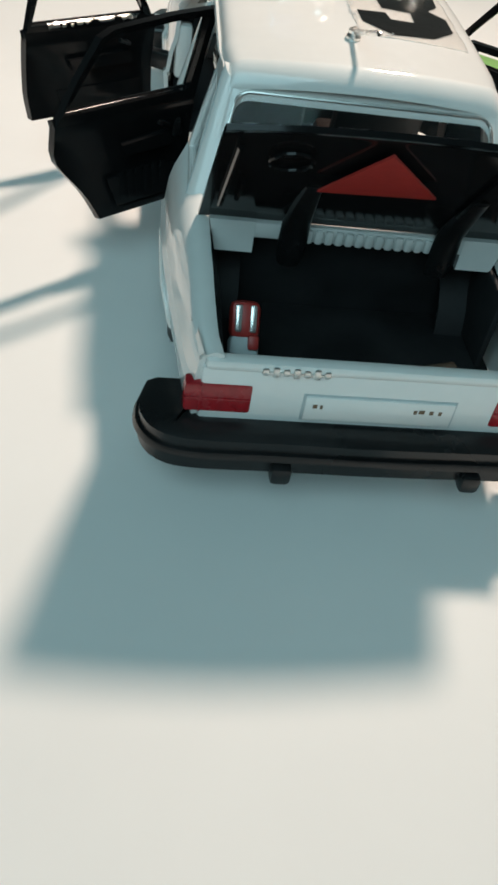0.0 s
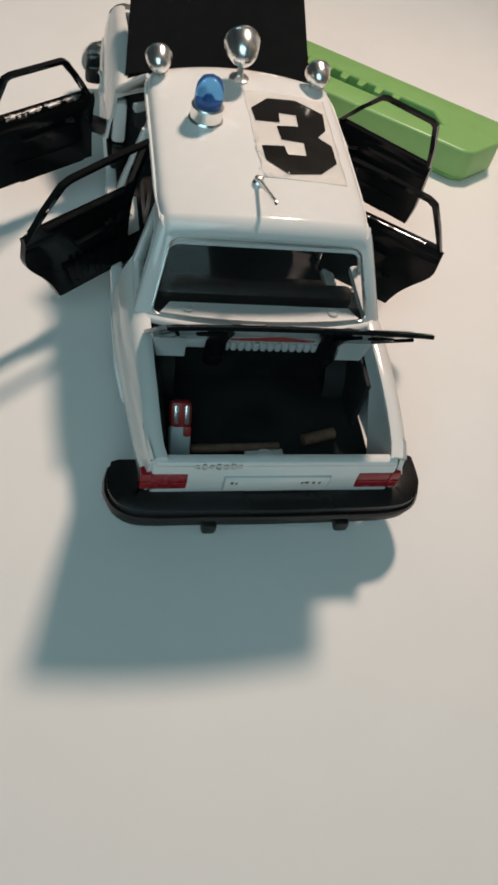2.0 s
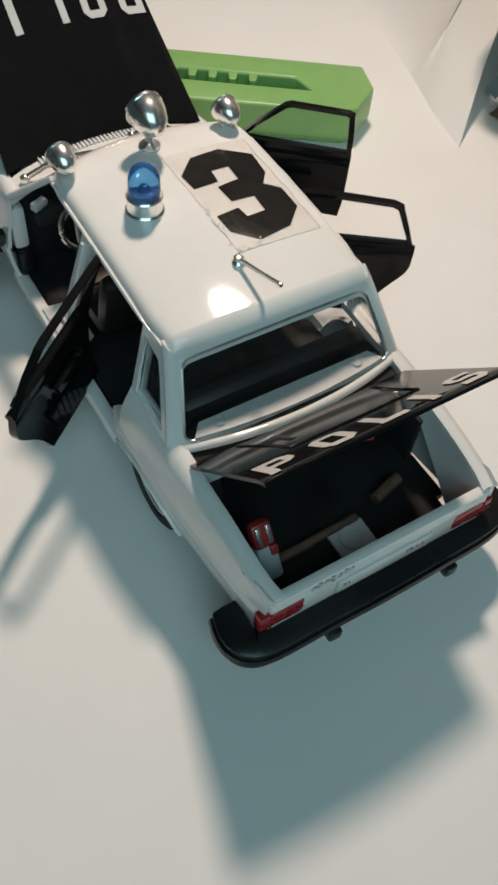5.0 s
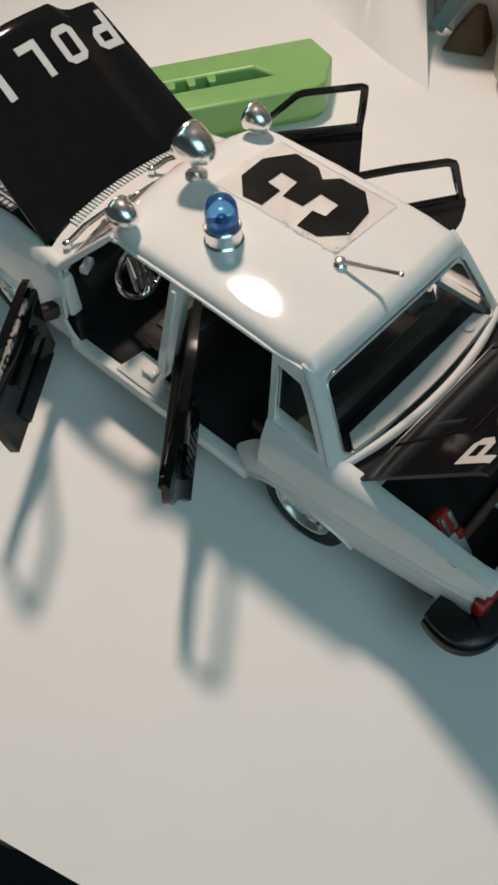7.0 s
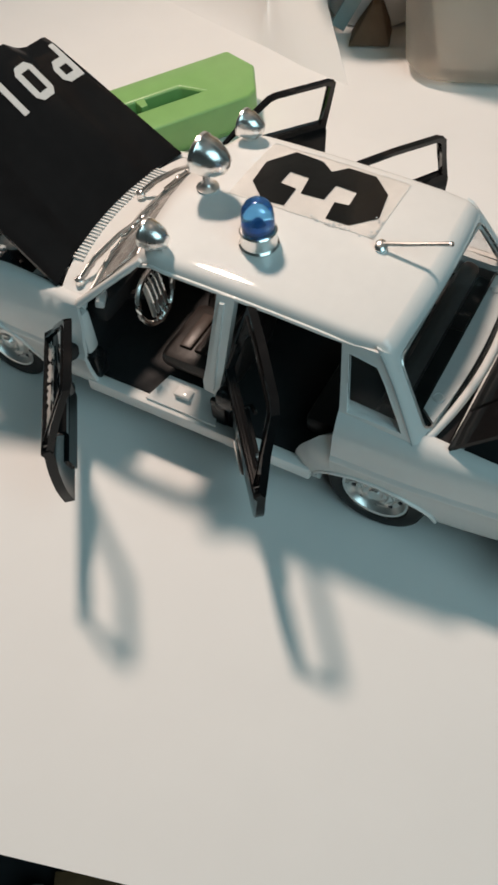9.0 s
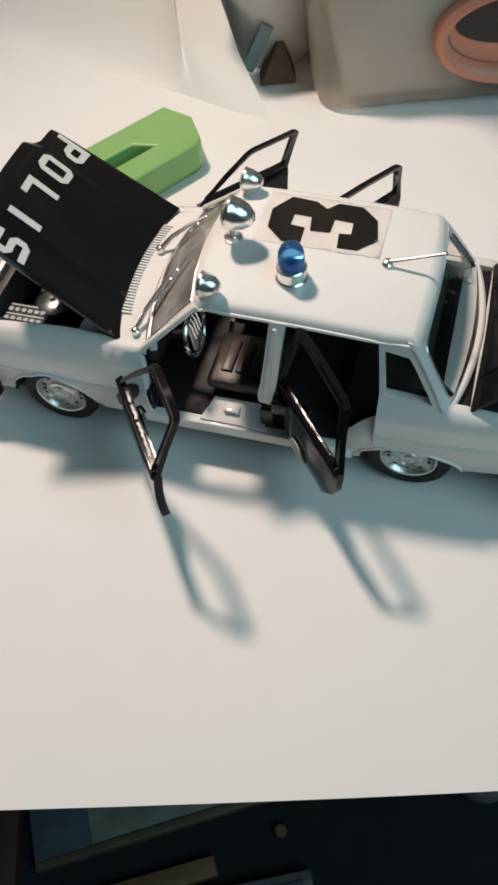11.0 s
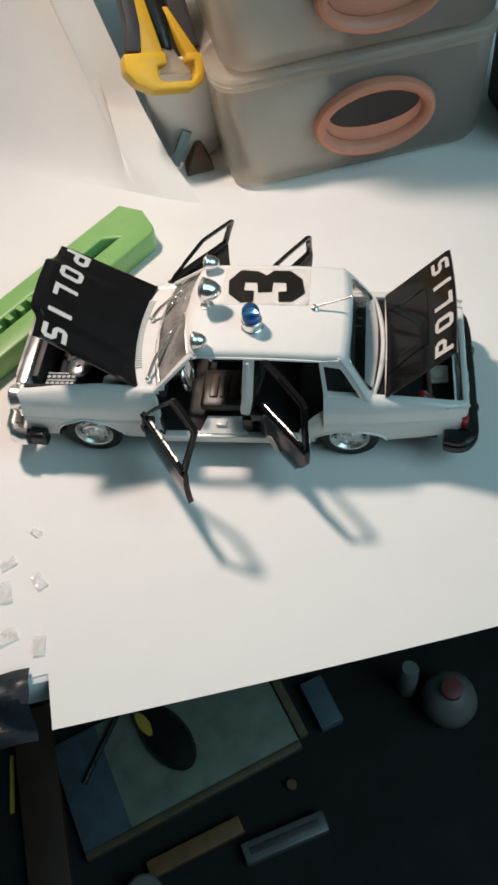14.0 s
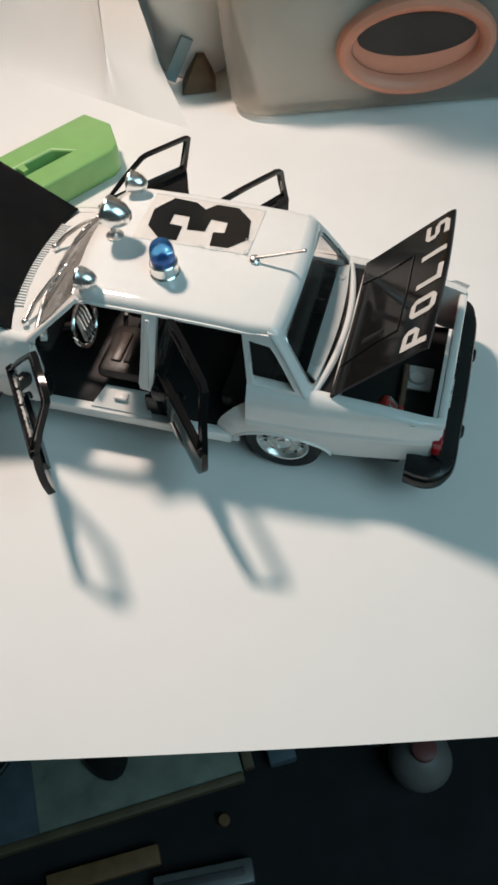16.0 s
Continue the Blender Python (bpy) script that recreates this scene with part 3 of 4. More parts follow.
for u0, r in ((-0.62, 3.0), (0.70, 2.6)):
    ringline = [tuple(Vector(lid_point(u0 + r / 27 * math.cos(t), 0.74 + r / 37 * math.sin(t), -1.5))) for t in (2 * math.pi * k / 20 for k in range(20))]
    part("pressed_ring", tube(ringline, 0.35, 6, closed=True), BLACK, lid)
for u0, v0, v1 in ((-0.9, 0.2, 0.85), (-0.82, 0.3, 0.5), (0.9, 0.2, 0.85), (0.5, 0.3, 0.8)):
    part("pressed_rib", tube([lid_point(u0, v, -1.4) for v in lin(v0, v1, 6)], 0.45, 6), BLACK, lid)


# block letters, six wide and ten high: solid pieces, each an outline
GLYPHS = {
    "P": [[(0, 0), (2.0, 0), (2.0, 10), (0, 10)], [(2.0, 8.0), (5.0, 8.0), (6.2, 9.2), (5.4, 10), (2.0, 10)], [(5.0, 8.0), (5.0, 5.6), (6.2, 4.6), (7.0, 5.4), (7.0, 8.4), (6.2, 9.2)], [(2.0, 3.6), (5.4, 3.6), (6.2, 4.6), (5.0, 5.6), (2.0, 5.6)]],
    "O": [[(0, 1.6), (0.8, 0.8), (2.0, 2.0), (2.0, 8.0), (0.8, 9.2), (0, 8.4)], [(0.8, 9.2), (2.0, 8.0), (5.0, 8.0), (6.2, 9.2), (5.4, 10), (1.6, 10)], [(6.2, 9.2), (5.0, 8.0), (5.0, 2.0), (6.2, 0.8), (7.0, 1.6), (7.0, 8.4)], [(6.2, 0.8), (5.0, 2.0), (2.0, 2.0), (0.8, 0.8), (1.6, 0), (5.4, 0)]],
    "L": [[(0, 0), (2.0, 2.0), (2.0, 10), (0, 10)], [(0, 0), (6.4, 0), (6.4, 2.0), (2.0, 2.0)]],
    "I": [[(0, 0), (2.1, 0), (2.1, 10), (0, 10)]],
    "S": [[(0, 0), (5.4, 0), (6.2, 0.8), (5.0, 2.0), (0, 2.0)], [(6.2, 0.8), (7.0, 1.6), (7.0, 4.4), (6.2, 5.2), (5.0, 4.0), (5.0, 2.0)], [(5.0, 4.0), (6.2, 5.2), (5.4, 6.0), (2.0, 6.0), (0.8, 4.8), (1.6, 4.0)],
          [(0.8, 4.8), (2.0, 6.0), (2.0, 8.0), (0.8, 9.2), (0, 8.4), (0, 5.6)], [(0.8, 9.2), (2.0, 8.0), (7.0, 8.0), (7.0, 10), (1.6, 10)]],
}


def letter(ch, parent, place, scale, height):
    """A block letter laid by place(u, v), u across and v up, in millimetres."""
    bm = bmesh.new()
    for piece in GLYPHS[ch]:
        f = bm.faces.new([bm.verts.new((x * scale, y * height / 10, 0)) for x, y in piece])
        bmesh.ops.triangulate(bm, faces=[f])
    bmesh.ops.remove_doubles(bm, verts=bm.verts, dist=0.001)
    for _ in range(3):
        es = [e for e in bm.edges if e.calc_length() > 1.6]
        if es:
            bmesh.ops.subdivide_edges(bm, edges=es, cuts=1)
            bmesh.ops.triangulate(bm, faces=list(bm.faces))
    for v in bm.verts:
        v.co = place(v.co.x, v.co.y)
    return part("letter", bm, LETTER, parent, "white painted letter")


# the word reads from the front on the bonnet, and from behind on the boot lid
for ch, u0, wd in (("P", 24.0, 0.92), ("O", 13.4, 0.92), ("L", 2.6, 0.94), ("I", -10.0, 1.0), ("S", -17.4, 0.93)):
    def on_bonnet(a, b, u0=u0):
        x = u0 - a
        s = 38.3 - b
        u = x / (27.6 - 3.0 * s / 42)
        length = interp(abs(u), [(0, 44.8), (0.52, 44.5), (0.58, 43.2), (0.64, 41.6), (0.70, 41.0), (1, 40.7)])
        px, py, pz = bonnet_point(u, s / length)
        return Vector((px, py, pz)) + HN * 0.22
    letter(ch, bonnet, on_bonnet, wd, 9.8)
for ch, u0, wd in (("P", -24.6, 0.98), ("O", -13.8, 0.98), ("L", -2.6, 0.98), ("I", 8.8, 0.98), ("S", 16.8, 0.98)):
    def on_lid(a, b, u0=u0):
        v = 1 - (1.1 + b) / 37.5
        return Vector(lid_point((u0 + a) / (BW - 0.6 * v), v, 0.2))
    letter(ch, lid, on_lid, wd, 9.2)

# boot
part("boot_lining", slab((0, -78, 9.5), (50, 34, 1.4), 0.3), MATT, car)
part("boot_lining", slab((-24.4, -76, 17), (1.2, 30, 13), 0.3), MATT, car)
part("boot_lining", slab((25.0, -70, 18), (1.2, 14, 15), 0.3), MATT, car)
for sx, low in ((1, [(-97, 9.6), (-91, 10.0), (-79, 21.0), (-75, 25.0), (-66, 26.5)]), (-1, [(-97, 22.0), (-66, 26.0)])):
    def boot_side(y, q):
        top = interp(y, DECK)
        z = top - 1.0 + (min(interp(y, low), top - 3.0) - top + 1.0) * q
        return (sx * (half_width(top, y) - 3.3 - 0.8 * q) + 0.6 * min(1, max(0, (-y - 55) / 30)), y, z)
    part("boot_side_panel", sheet(boot_side, lin(-96.6, -66, 15), lin(0, 1, 7), 0.8, (-sx, 0, 0)), WHITE, car)
part("boot_edge_strip", slab((0, -67.4, 29.4), (51, 2.2, 3.0), 0.5), WHITE, car)
for k in range(13):
    part("rib", slab((-9 + k * 21 / 12, -68.8, 29.3), (1.5, 1.0, 2.6), 0.5), WHITE, car)
for sx in (-1, 1):
    part("gusset", plate([(26, 30.6), (18.2, 30.6), (18.2, 24.8), (24.6, 24.8)], lambda u, v, w: (sx * u, -67.4 - w, v + 0.4), 1.2), WHITE, car)
part("rear_panel", slab((0.3, -97.4, 16.6), (55, 1.8, 13.8), 0.6), WHITE, car)
part("boot_lip", slab((0.3, -97.3, 24.0), (54.2, 2.6, 2.0), 0.8), WHITE, car)
filler = part("fuel_cap_plate", slab((1.0, -88.8, 11.0), (9.4, 8.2, 1.2), 0.5), WHITE, car, "body-coloured plate with a round cap in the boot")
part("cap", lathe([(2.9, 0), (2.9, 0.7), (2.3, 0.9), (2.0, 0.6), (0, 0.6)], T(0.8, -88.4, 11.6), 20), WHITE, filler)
for sx in (-1, 1):
    tl = part("tail_light", slab((sx * 24.4, -97.3, 17.8), (10.4, 2.6, 5.6), 0.6), REDLENS, car, "red tail light")
    part("lens_rib", slab((sx * 24.4, -98.6, 17.8), (10.0, 0.5, 0.4), 0.1), REDLENS, tl)
    part("lens_rib", slab((sx * 27.1, -98.6, 17.8), (0.4, 0.5, 5.0), 0.1), REDLENS, tl)
pl = part("number_plate", slab((0.9, -98.4, 17.0), (23.8, 0.8, 4.6), 0.2), WHITE, car, "blank white number plate with worn print")
part("plate_recess", slab((0.9, -98.2, 17.0), (24.5, 0.5, 5.2), 0.1), GREY, pl)
for x, w in ((-9.4, 0.7), (-8.4, 0.4), (6.6, 0.5), (7.6, 0.9), (9.2, 0.6), (10.6, 0.5)):
    part("worn_print", slab((x, -98.85, 17.4 + 0.3 * w), (w, 0.1, 0.7)), CARD, pl)
bd = part("badge_script", slab((-13.2, -98.6, 23.5), (10.4, 0.5, 0.4), 0.1), SILVER, car, "unreadable raised silver badge")
for k in range(7):
    part("badge_stroke", slab((-17.9 + k * 1.55, -98.7, 23.7), (1.0, 0.6, 1.2 + 0.5 * (k % 2)), 0.25), SILVER, bd)

# rear bumper with its black rubber faces
def bumper_path(off):
    raw = [(-34.9 - off, -91.6, 0), (-35.9 - off, -95.4, 0), (-35.7 - off, -99.4, 0), (-33.2 - off * 0.7, -103.0 - off * 0.6, 0), (-28, -104.7 - off, 0), (-14, -104.8 - off, 0), (0, -105 - off, 0),
            (14, -104.8 - off, 0), (28, -104.4 - off, 0), (34.0 + off * 0.7, -102.6 - off * 0.6, 0), (36.8 + off, -98.4, 0), (37.2 + off, -94, 0), (37.0 + off, -90.4, 0)]
    pts = [Vector(p) + Vector((0, 2.0, 0)) for p in raw]
    out = []
    for k in range(len(pts) - 1):
        p0, p1, p2, p3 = pts[max(k - 1, 0)], pts[k], pts[k + 1], pts[min(k + 2, len(pts) - 1)]
        for t in (0, 0.25, 0.5, 0.75):
            out.append(0.5 * (2 * p1 + (p2 - p0) * t + (2 * p0 - 5 * p1 + 4 * p2 - p3) * t * t + (3 * p1 - p0 - 3 * p2 + p3) * t ** 3))
    return [tuple(p) for p in out + [pts[-1]]]


def bumper(z0, z1, t, off):
    bm = bmesh.new()
    rows = []
    for (xo, yo, _), (xi, yi, _) in zip(bumper_path(off), bumper_path(off - t)):
        rows.append([bm.verts.new(p) for p in ((xi, yi, z0), (xo, yo, z0 + 0.8), (xo, yo, z1 - 0.8), ((xo * 3 + xi) / 4, (yo * 3 + yi) / 4, z1), (xi, yi, z1))])
    for a, b in zip(rows, rows[1:]):
        for k in range(5):
            j = (k + 1) % 5
            bm.faces.new((a[k], a[j], b[j], b[k]))
    bm.faces.new(rows[0])
    bm.faces.new(list(reversed(rows[-1])))
    return bm


rb = part("rear_bumper", bumper(6.2, 13.8, 6.5, 0), PLASTIC, car, "thick black plastic rear bumper")
part("rubber_strip", bumper(9.0, 11.0, 1.4, 0.9), PLASTIC, rb)
for x in (-13.6, 17.4):
    part("bumper_bracket", slab((x, -102.2, 7.4), (3.4, 5, 3.4), 0.8), PLASTIC, rb)

# cabin
part("dashboard", slab((0, 23, 27.5), (50, 6, 6), 1.8), MATT, car)
part("dashboard_tab", slab((-23.2, 21.8, 31.2), (4.4, 2.2, 2.2), 0.4, T(0, 0, 0, 10, 0, 25)), LETTER, car, "pale tab at the dashboard's end")
wheel_m = T(-14.5, 12.4, 28.8, 83)
sw = part("steering_wheel", tube([tuple(wheel_m @ Vector((7.0 * math.cos(a), 7.0 * math.sin(a), 0))) for a in (2 * math.pi * k / 28 for k in range(28))], 0.75, 8, closed=True), CHROME, car, "chrome toy steering wheel")
pad = part("horn_pad", slab((0, 0, 0), (6.6, 9.6, 1.0), 0.5, wheel_m), SILVER, sw)
for k in range(4):
    x = -2.4 + 1.6 * k
    part("pad_rib", tube([tuple(wheel_m @ Vector((x, y, z))) for y, z in ((-6.6, 0.1), (-4.4, 0.9), (0, 1.1), (4.4, 0.9), (6.6, 0.1))], 0.42, 6), CHROME, pad)
part("steering_column", tube([tuple(wheel_m @ Vector((0, 0, -0.5))), (-14.5, 23, 24.5)], 1.2, 8), MATT, car)
for x in (-13.2, 13.2):
    st = part("front_seat", slab((x, -2, 16.5), (20, 20, 5), 2.0), BROWN, car, "dark brown moulded seat")
    part("backrest", slab((x, -13.4, 26), (20, 5, 20), 2.0, T(0, 0, 0, 14)), BROWN, st)
    for k in (-1, 0, 1):
        part("seat_pleat", slab((x, -1.6 + k * 4.2, 19.2), (12, 3.4, 1.2), 0.5), PLEAT, st)
        part("back_pleat", slab((x + k * 4.6, -10.4, 27), (3.6, 1.2, 11), 0.5, T(0, 0, 0, 14)), PLEAT, st)
rs = part("rear_seat", slab((0, -41, 16), (50, 17, 6), 2), BROWN, car, "dark moulded rear bench")
part("backrest", slab((0, -50.5, 25), (49, 5, 16), 2, T(0, 0, 0, 16)), BROWN, rs)
# hidden slab, added to keep lamplight from leaking into the boot
part("boot_light_stop", slab((0, -61.6, 28.6), (52, 8.6, 1.2), 0.3), MATT, car)
shelf = part("parcel_shelf", sheet(lambda u, v: (u * (21.5 + 2.4 * v), -58.6 - 5.0 * v * (1 - 0.4 * u * u), 32.6 - 0.4 * v), lin(-1, 1, 13), lin(0, 1, 4), 0.8), SHELF, car, "light grey parcel shelf")
for x in (-17.5, 17.5):
    part("speaker", lathe([(1.3, 0), (1.35, 0.25), (1.1, 0.4), (0.9, 0.2), (0.4, 0.2), (0, 0.3)], T(x, -60.2, 32.4), 18), SHELF, shelf)
for sx in (-1, 1):
    part("step_plate", plate([(-12, 31), (8, 31), (5, 24), (-9, 24)], lambda y, x, w: (sx * x, y, 9.7 + w + (31 - x) * 0.35), 0.7), WHITE, car)
    part("belt_anchor", slab((sx * 27, -1, 12.2), (3, 4.5, 1.2), 0.4), WHITE, car)
part("gear_lever", tube([(0, 8, 10), (0, 6, 20)], 0.8, 6), CHROME, car)
part("mirror", slab((0, 7.6, 47.6), (9, 0.9, 2.6), 0.4), CHROME, car)

# wheels
RIDE = 0.0
for y in AXLES:
    for sx in (-1, 1):
        m = T(sx * 27.0, y, HUB_Z, 0, 90 * sx)
        tyre_prof = [(8.0, -3.4), (10.2, -3.7), (11.5, -3.0), (11.9, -1.6), (11.9, 1.6), (11.5, 3.0), (10.2, 3.7), (8.4, 3.5), (8.0, 2.8)]
        wh = part("wheel", lathe([(8.2, -3), (8.4, 2.6), (8.0, 3.1), (7.5, 2.9), (7.1, 2.1), (6.6, 1.5), (5.4, 1.4), (4.9, 2.4), (4.5, 2.7), (4.1, 2.3), (3.3, 2.5), (2.9, 3.1), (2.5, 2.6), (1.9, 2.7), (1.6, 3.4), (0, 3.6)], m, 32), SILVER, car, "silver toy road wheel")
        part("tyre", lathe(tyre_prof, m, 32, caps=False), RUBBER, wh, "black rubber tyre")
        for k in range(10):
            a = 2 * math.pi * k / 10
            part("rim_slot", lathe([(0.55, 0), (0.55, 0.4), (0, 0.45)], m @ T(6.0 * math.cos(a), 6.0 * math.sin(a), 1.3), 8), DARKGREY, wh)

# doors
RIDE = 4.3
FRONT_LOW = [(0.5, 10.6), (34.7, 10.8), (35.5, 16), (35.6, 30.5), (0.5, 31.0)]
FRONT_TOP = [(1.0, 30.5), (8.6, 40.5), (15.8, 49.0), (17.6, 49.8), (33.0, 49.8), (34.8, 48.8), (35.4, 40), (35.4, 30)]
FRONT_HOLE = [(3.6, 32.0), (9.9, 40.3), (16.5, 47.8), (18.2, 48.4), (32.6, 48.4), (33.5, 47.6), (33.9, 40), (34.0, 32.0)]
REAR_LOW = [(0.5, 8.3), (25.2, 8.3), (26.8, 12.0), (29.0, 15.4), (31.6, 18.6), (34.2, 21.6), (35.2, 24.6), (35.2, 29.5), (0.5, 30.5)]
REAR_TOP = [(0.6, 30), (1.0, 40), (1.6, 49.2), (12, 49.2), (25.8, 48.2), (28.4, 46.8), (31.6, 39), (35.0, 30)]
REAR_HOLE = [(2.2, 31.8), (2.6, 40), (3.2, 47.8), (12, 47.8), (25.4, 46.8), (27.2, 45.8), (30.1, 39), (33.0, 31.8)]


def door(sx, hx, hy, turn, slope, low, top, hole, name, long=1.0, drop=0.0):
    """hx, hy: the hinge; turn: degrees by which the door stands open; slope: how far its top leans in."""
    a = radians(turn)
    d = Vector((sx * math.sin(a), -math.cos(a), 0))
    n = Vector((-sx * math.cos(a), -math.sin(a), 0))
    hinge = Vector((sx * hx, hy, 0))

    def lay(s, z, w):
        lean = slope * max(0, (z - 30) / 20) + (0.9 if z > 19 or "front" in name else 1.9) * ((z - 19) / 11) ** 2 * (z < 30.6)
        p = hinge + d * (s * long) + n * (lean + w)
        return (p.x, p.y, z - drop)

    edge = [(z, s) for s, z in low[1:-1]]
    dr = part(name, sheet(lambda z, k: lay(0.5 + (interp(z, edge) - 0.5) * k, z, 0.4), [low[0][1], low[0][1] + 0.8] + lin(low[0][1] + 2, 29.5, 9) + [30.6], [0, 0.02] + lin(0.1, 0.9, 7) + [0.98, 1], 2.3 if "front" in name else 1.8, tuple(-n)), BLACK, car, "black door standing open")
    cx = [p[0] for p in low]
    length = max(cx)
    part("window_frame", ring_plate(top, hole, lambda s, z, w: lay(s, z, 0.5 + w), 1.7), BLACK, dr)
    part("window_trim", tube([lay(s, z, 0.5) for s, z in hole], 0.35, 6, closed=True), BLACK, dr)
    end = 28 if "rear" in name else 33
    part("armrest", plate([(7, 21.5), (end - 9, 21.5), (end - 8, 24), (8, 24.6)], lambda s, z, w: lay(s, z, 2.6 + w), 1.6), BLACK, dr)
    part("door_pocket", plate([(4, 11), (end - 7, 11), (end - 5, 17), (4, 17)], lambda s, z, w: lay(s, z, 2.6 + w), 0.7), BLACK, dr)
    for k in range(6 if "rear" in name else 0):
        s = end - 20 + k * 2.2
        part("pleat", plate([(s, 11.8), (s + 1.2, 11.8), (s + 1.2, 18), (s, 18)], lambda q, z, w: lay(q, z, 3.1 + w), 0.4), BLACK, dr)
    part("window_winder", tube([lay(9, 26.4, 3), lay(9, 26.4, 4.6), lay(12, 27.6, 4.8)], 0.5, 6), PLASTIC, dr)
    part("belt_trim", tube([lay(s, 31.0, 1.2) for s in lin(2.5, length - 1, 8)], 0.6, 8), BLACK, dr)
    # left front strip: silver and waviness paint the glint on its black gloss
    worn = 1.0 if sx < 0 and "front" in name else 0.15
    strip_line = [lay(s, 31.5 + worn * (0.08 * math.sin(2.1 * s) + 0.12 * math.sin(5.3 * s)), 1.9 + worn * 0.12 * math.sin(3.3 * s)) for s in lin(4.5, length - 6, 26)]
    part("sill_strip", tube(strip_line, [0.6 + worn * 0.2 * math.sin(1.7 * k) ** 2 for k in range(26)], 7), SILVER if worn == 1 else BLACK, dr, "raised strip along the window sill, silver where it paints a glint")
    if "rear" in name:
        cs = [(14 + 4.0 * math.cos(t), 15.4 + 4.4 * math.sin(t)) for t in (2 * math.pi * k / 20 for k in range(20))]
        part("round_crest", plate(cs, lambda s, z, w: lay(s, z, -0.05 - w), 0.3), LETTER, dr, "white round crest on the door")
    return dr


door(-1, 37.6, 28.8, 54.0, 9.6, FRONT_LOW, FRONT_TOP, FRONT_HOLE, "front_door")
door(1, 37.6, 29.3, 48.5, 9.8, FRONT_LOW, FRONT_TOP, FRONT_HOLE, "front_door", 0.97, 0.9)
door(-1, 28.8, -14.2, 50.0, 6.8, REAR_LOW, REAR_TOP, REAR_HOLE, "rear_door")
door(1, 29.5, -14.0, 55.0, 6.8, REAR_LOW, REAR_TOP, REAR_HOLE, "rear_door", 0.91, 0.4)

# roof fittings
def roof_z(x, y):
    u = max(-1, min(1, x / 24.7))
    return roof_point(u, (10.5 - 3.2 * u * u - y) / 62.5)[2]


bz = roof_z(-11.4, -15.7)
bc = part("beacon_base", lathe([(4.2, -0.3), (4.3, 0.3), (3.9, 0.7), (3.85, 3.2), (4.0, 3.7), (3.7, 4.0), (0, 4.0)], T(-11.6, -16.0, bz), 28), CHROME, car, "chrome beacon base")
part("beacon_lens", lathe([(3.4, 3.9), (3.5, 5), (3.45, 7.2), (3.2, 8.9), (2.5, 10.2), (1.4, 10.9), (0, 11.1)], T(-11.6, -16.0, bz), 28), BLUE, bc, "blue translucent beacon dome")
part("beacon_bulb", lathe([(2.6, 4.1), (2.4, 4.9), (1.2, 5.4), (0.7, 6.6), (0, 6.9)], T(-11.6, -16.0, bz), 16), BLUECORE, bc)


def lamp_on_roof(name, x, y, r, ball, tilt, long):
    z = roof_z(x, y)
    ft = part(name, lathe([(r * 0.55, -0.2), (r * 0.6, 0.5), (r * 0.3, 1.0), (r * 0.2, 1.6), (r * 0.2, ball[2] - z)], T(x, y, z), 16), CHROME, car, "chrome lamp on a short stem on the roof")
    m = T(*ball, -90 + tilt)
    part("lamp_shell", lathe([(0, -long), (r * 0.45, -long * 0.88), (r * 0.8, -long * 0.5), (r * 0.98, -long * 0.05), (r, long * 0.25), (r * 1.06, long * 0.32), (r * 1.04, long * 0.46), (r * 0.9, long * 0.5)], m, 26), CHROME, ft)
    part("lamp_glass", lathe([(r * 0.94, long * 0.44), (r * 0.6, long * 0.62), (0, long * 0.7)], m, 20), SILVER, ft)


lamp_on_roof("spot_lamp", -1.0, 2.7, 4.3, (-1.8, 1.2, 62.4), 12, 5.4)
lamp_on_roof("roof_lamp", -21.0, 4.8, 3.2, (-21.8, 3.6, 55.8), 8, 4.0)
lamp_on_roof("roof_lamp", 20.2, 3.8, 3.2, (20.0, 3.8, 56.0), 8, 4.0)
az = roof_z(-1.7, -39.0)
an = part("aerial_base", lathe([(1.3, -0.2), (1.4, 0.5), (0.9, 1.0), (1.1, 1.6), (0, 2.2)], T(-1.7, -39.0, az), 12), CHROME, car)
part("aerial_tip", lathe([(0, -0.55), (0.5, -0.3), (0.55, 0), (0.5, 0.3), (0, 0.55)], T(-0.9, -53.2, 57.7), 10), CHROME, an)
part("aerial_rod", tube([(-1.7, -39.0, az + 1.3), (-1.3, -46, az + 3.4), (-0.9, -53.2, 57.7)], [0.5, 0.46, 0.48], 8), CHROME, an)

# the number on the roof, on its clear film
THREE = [(0.4, -10.1), (5.3, -5.1), (13.0, -4.4), (19.7, -8.7), (19.1, -15.7), (16.4, -19.2), (19.6, -21.9), (19.6, -28.6), (14.7, -33.5), (6.4, -35.0), (1.4, -30.3), (1.1, -25.0),
         (6.8, -24.4), (7.3, -27.6), (12.0, -27.3), (12.2, -22.2), (6.5, -22.0), (6.1, -16.6), (11.8, -15.8), (12.0, -11.0), (7.5, -11.0), (7.1, -15.0), (0.9, -15.2)]


def on_roof(x, y, w):
    return (x, y, roof_z(x, y) + 0.06 + w)


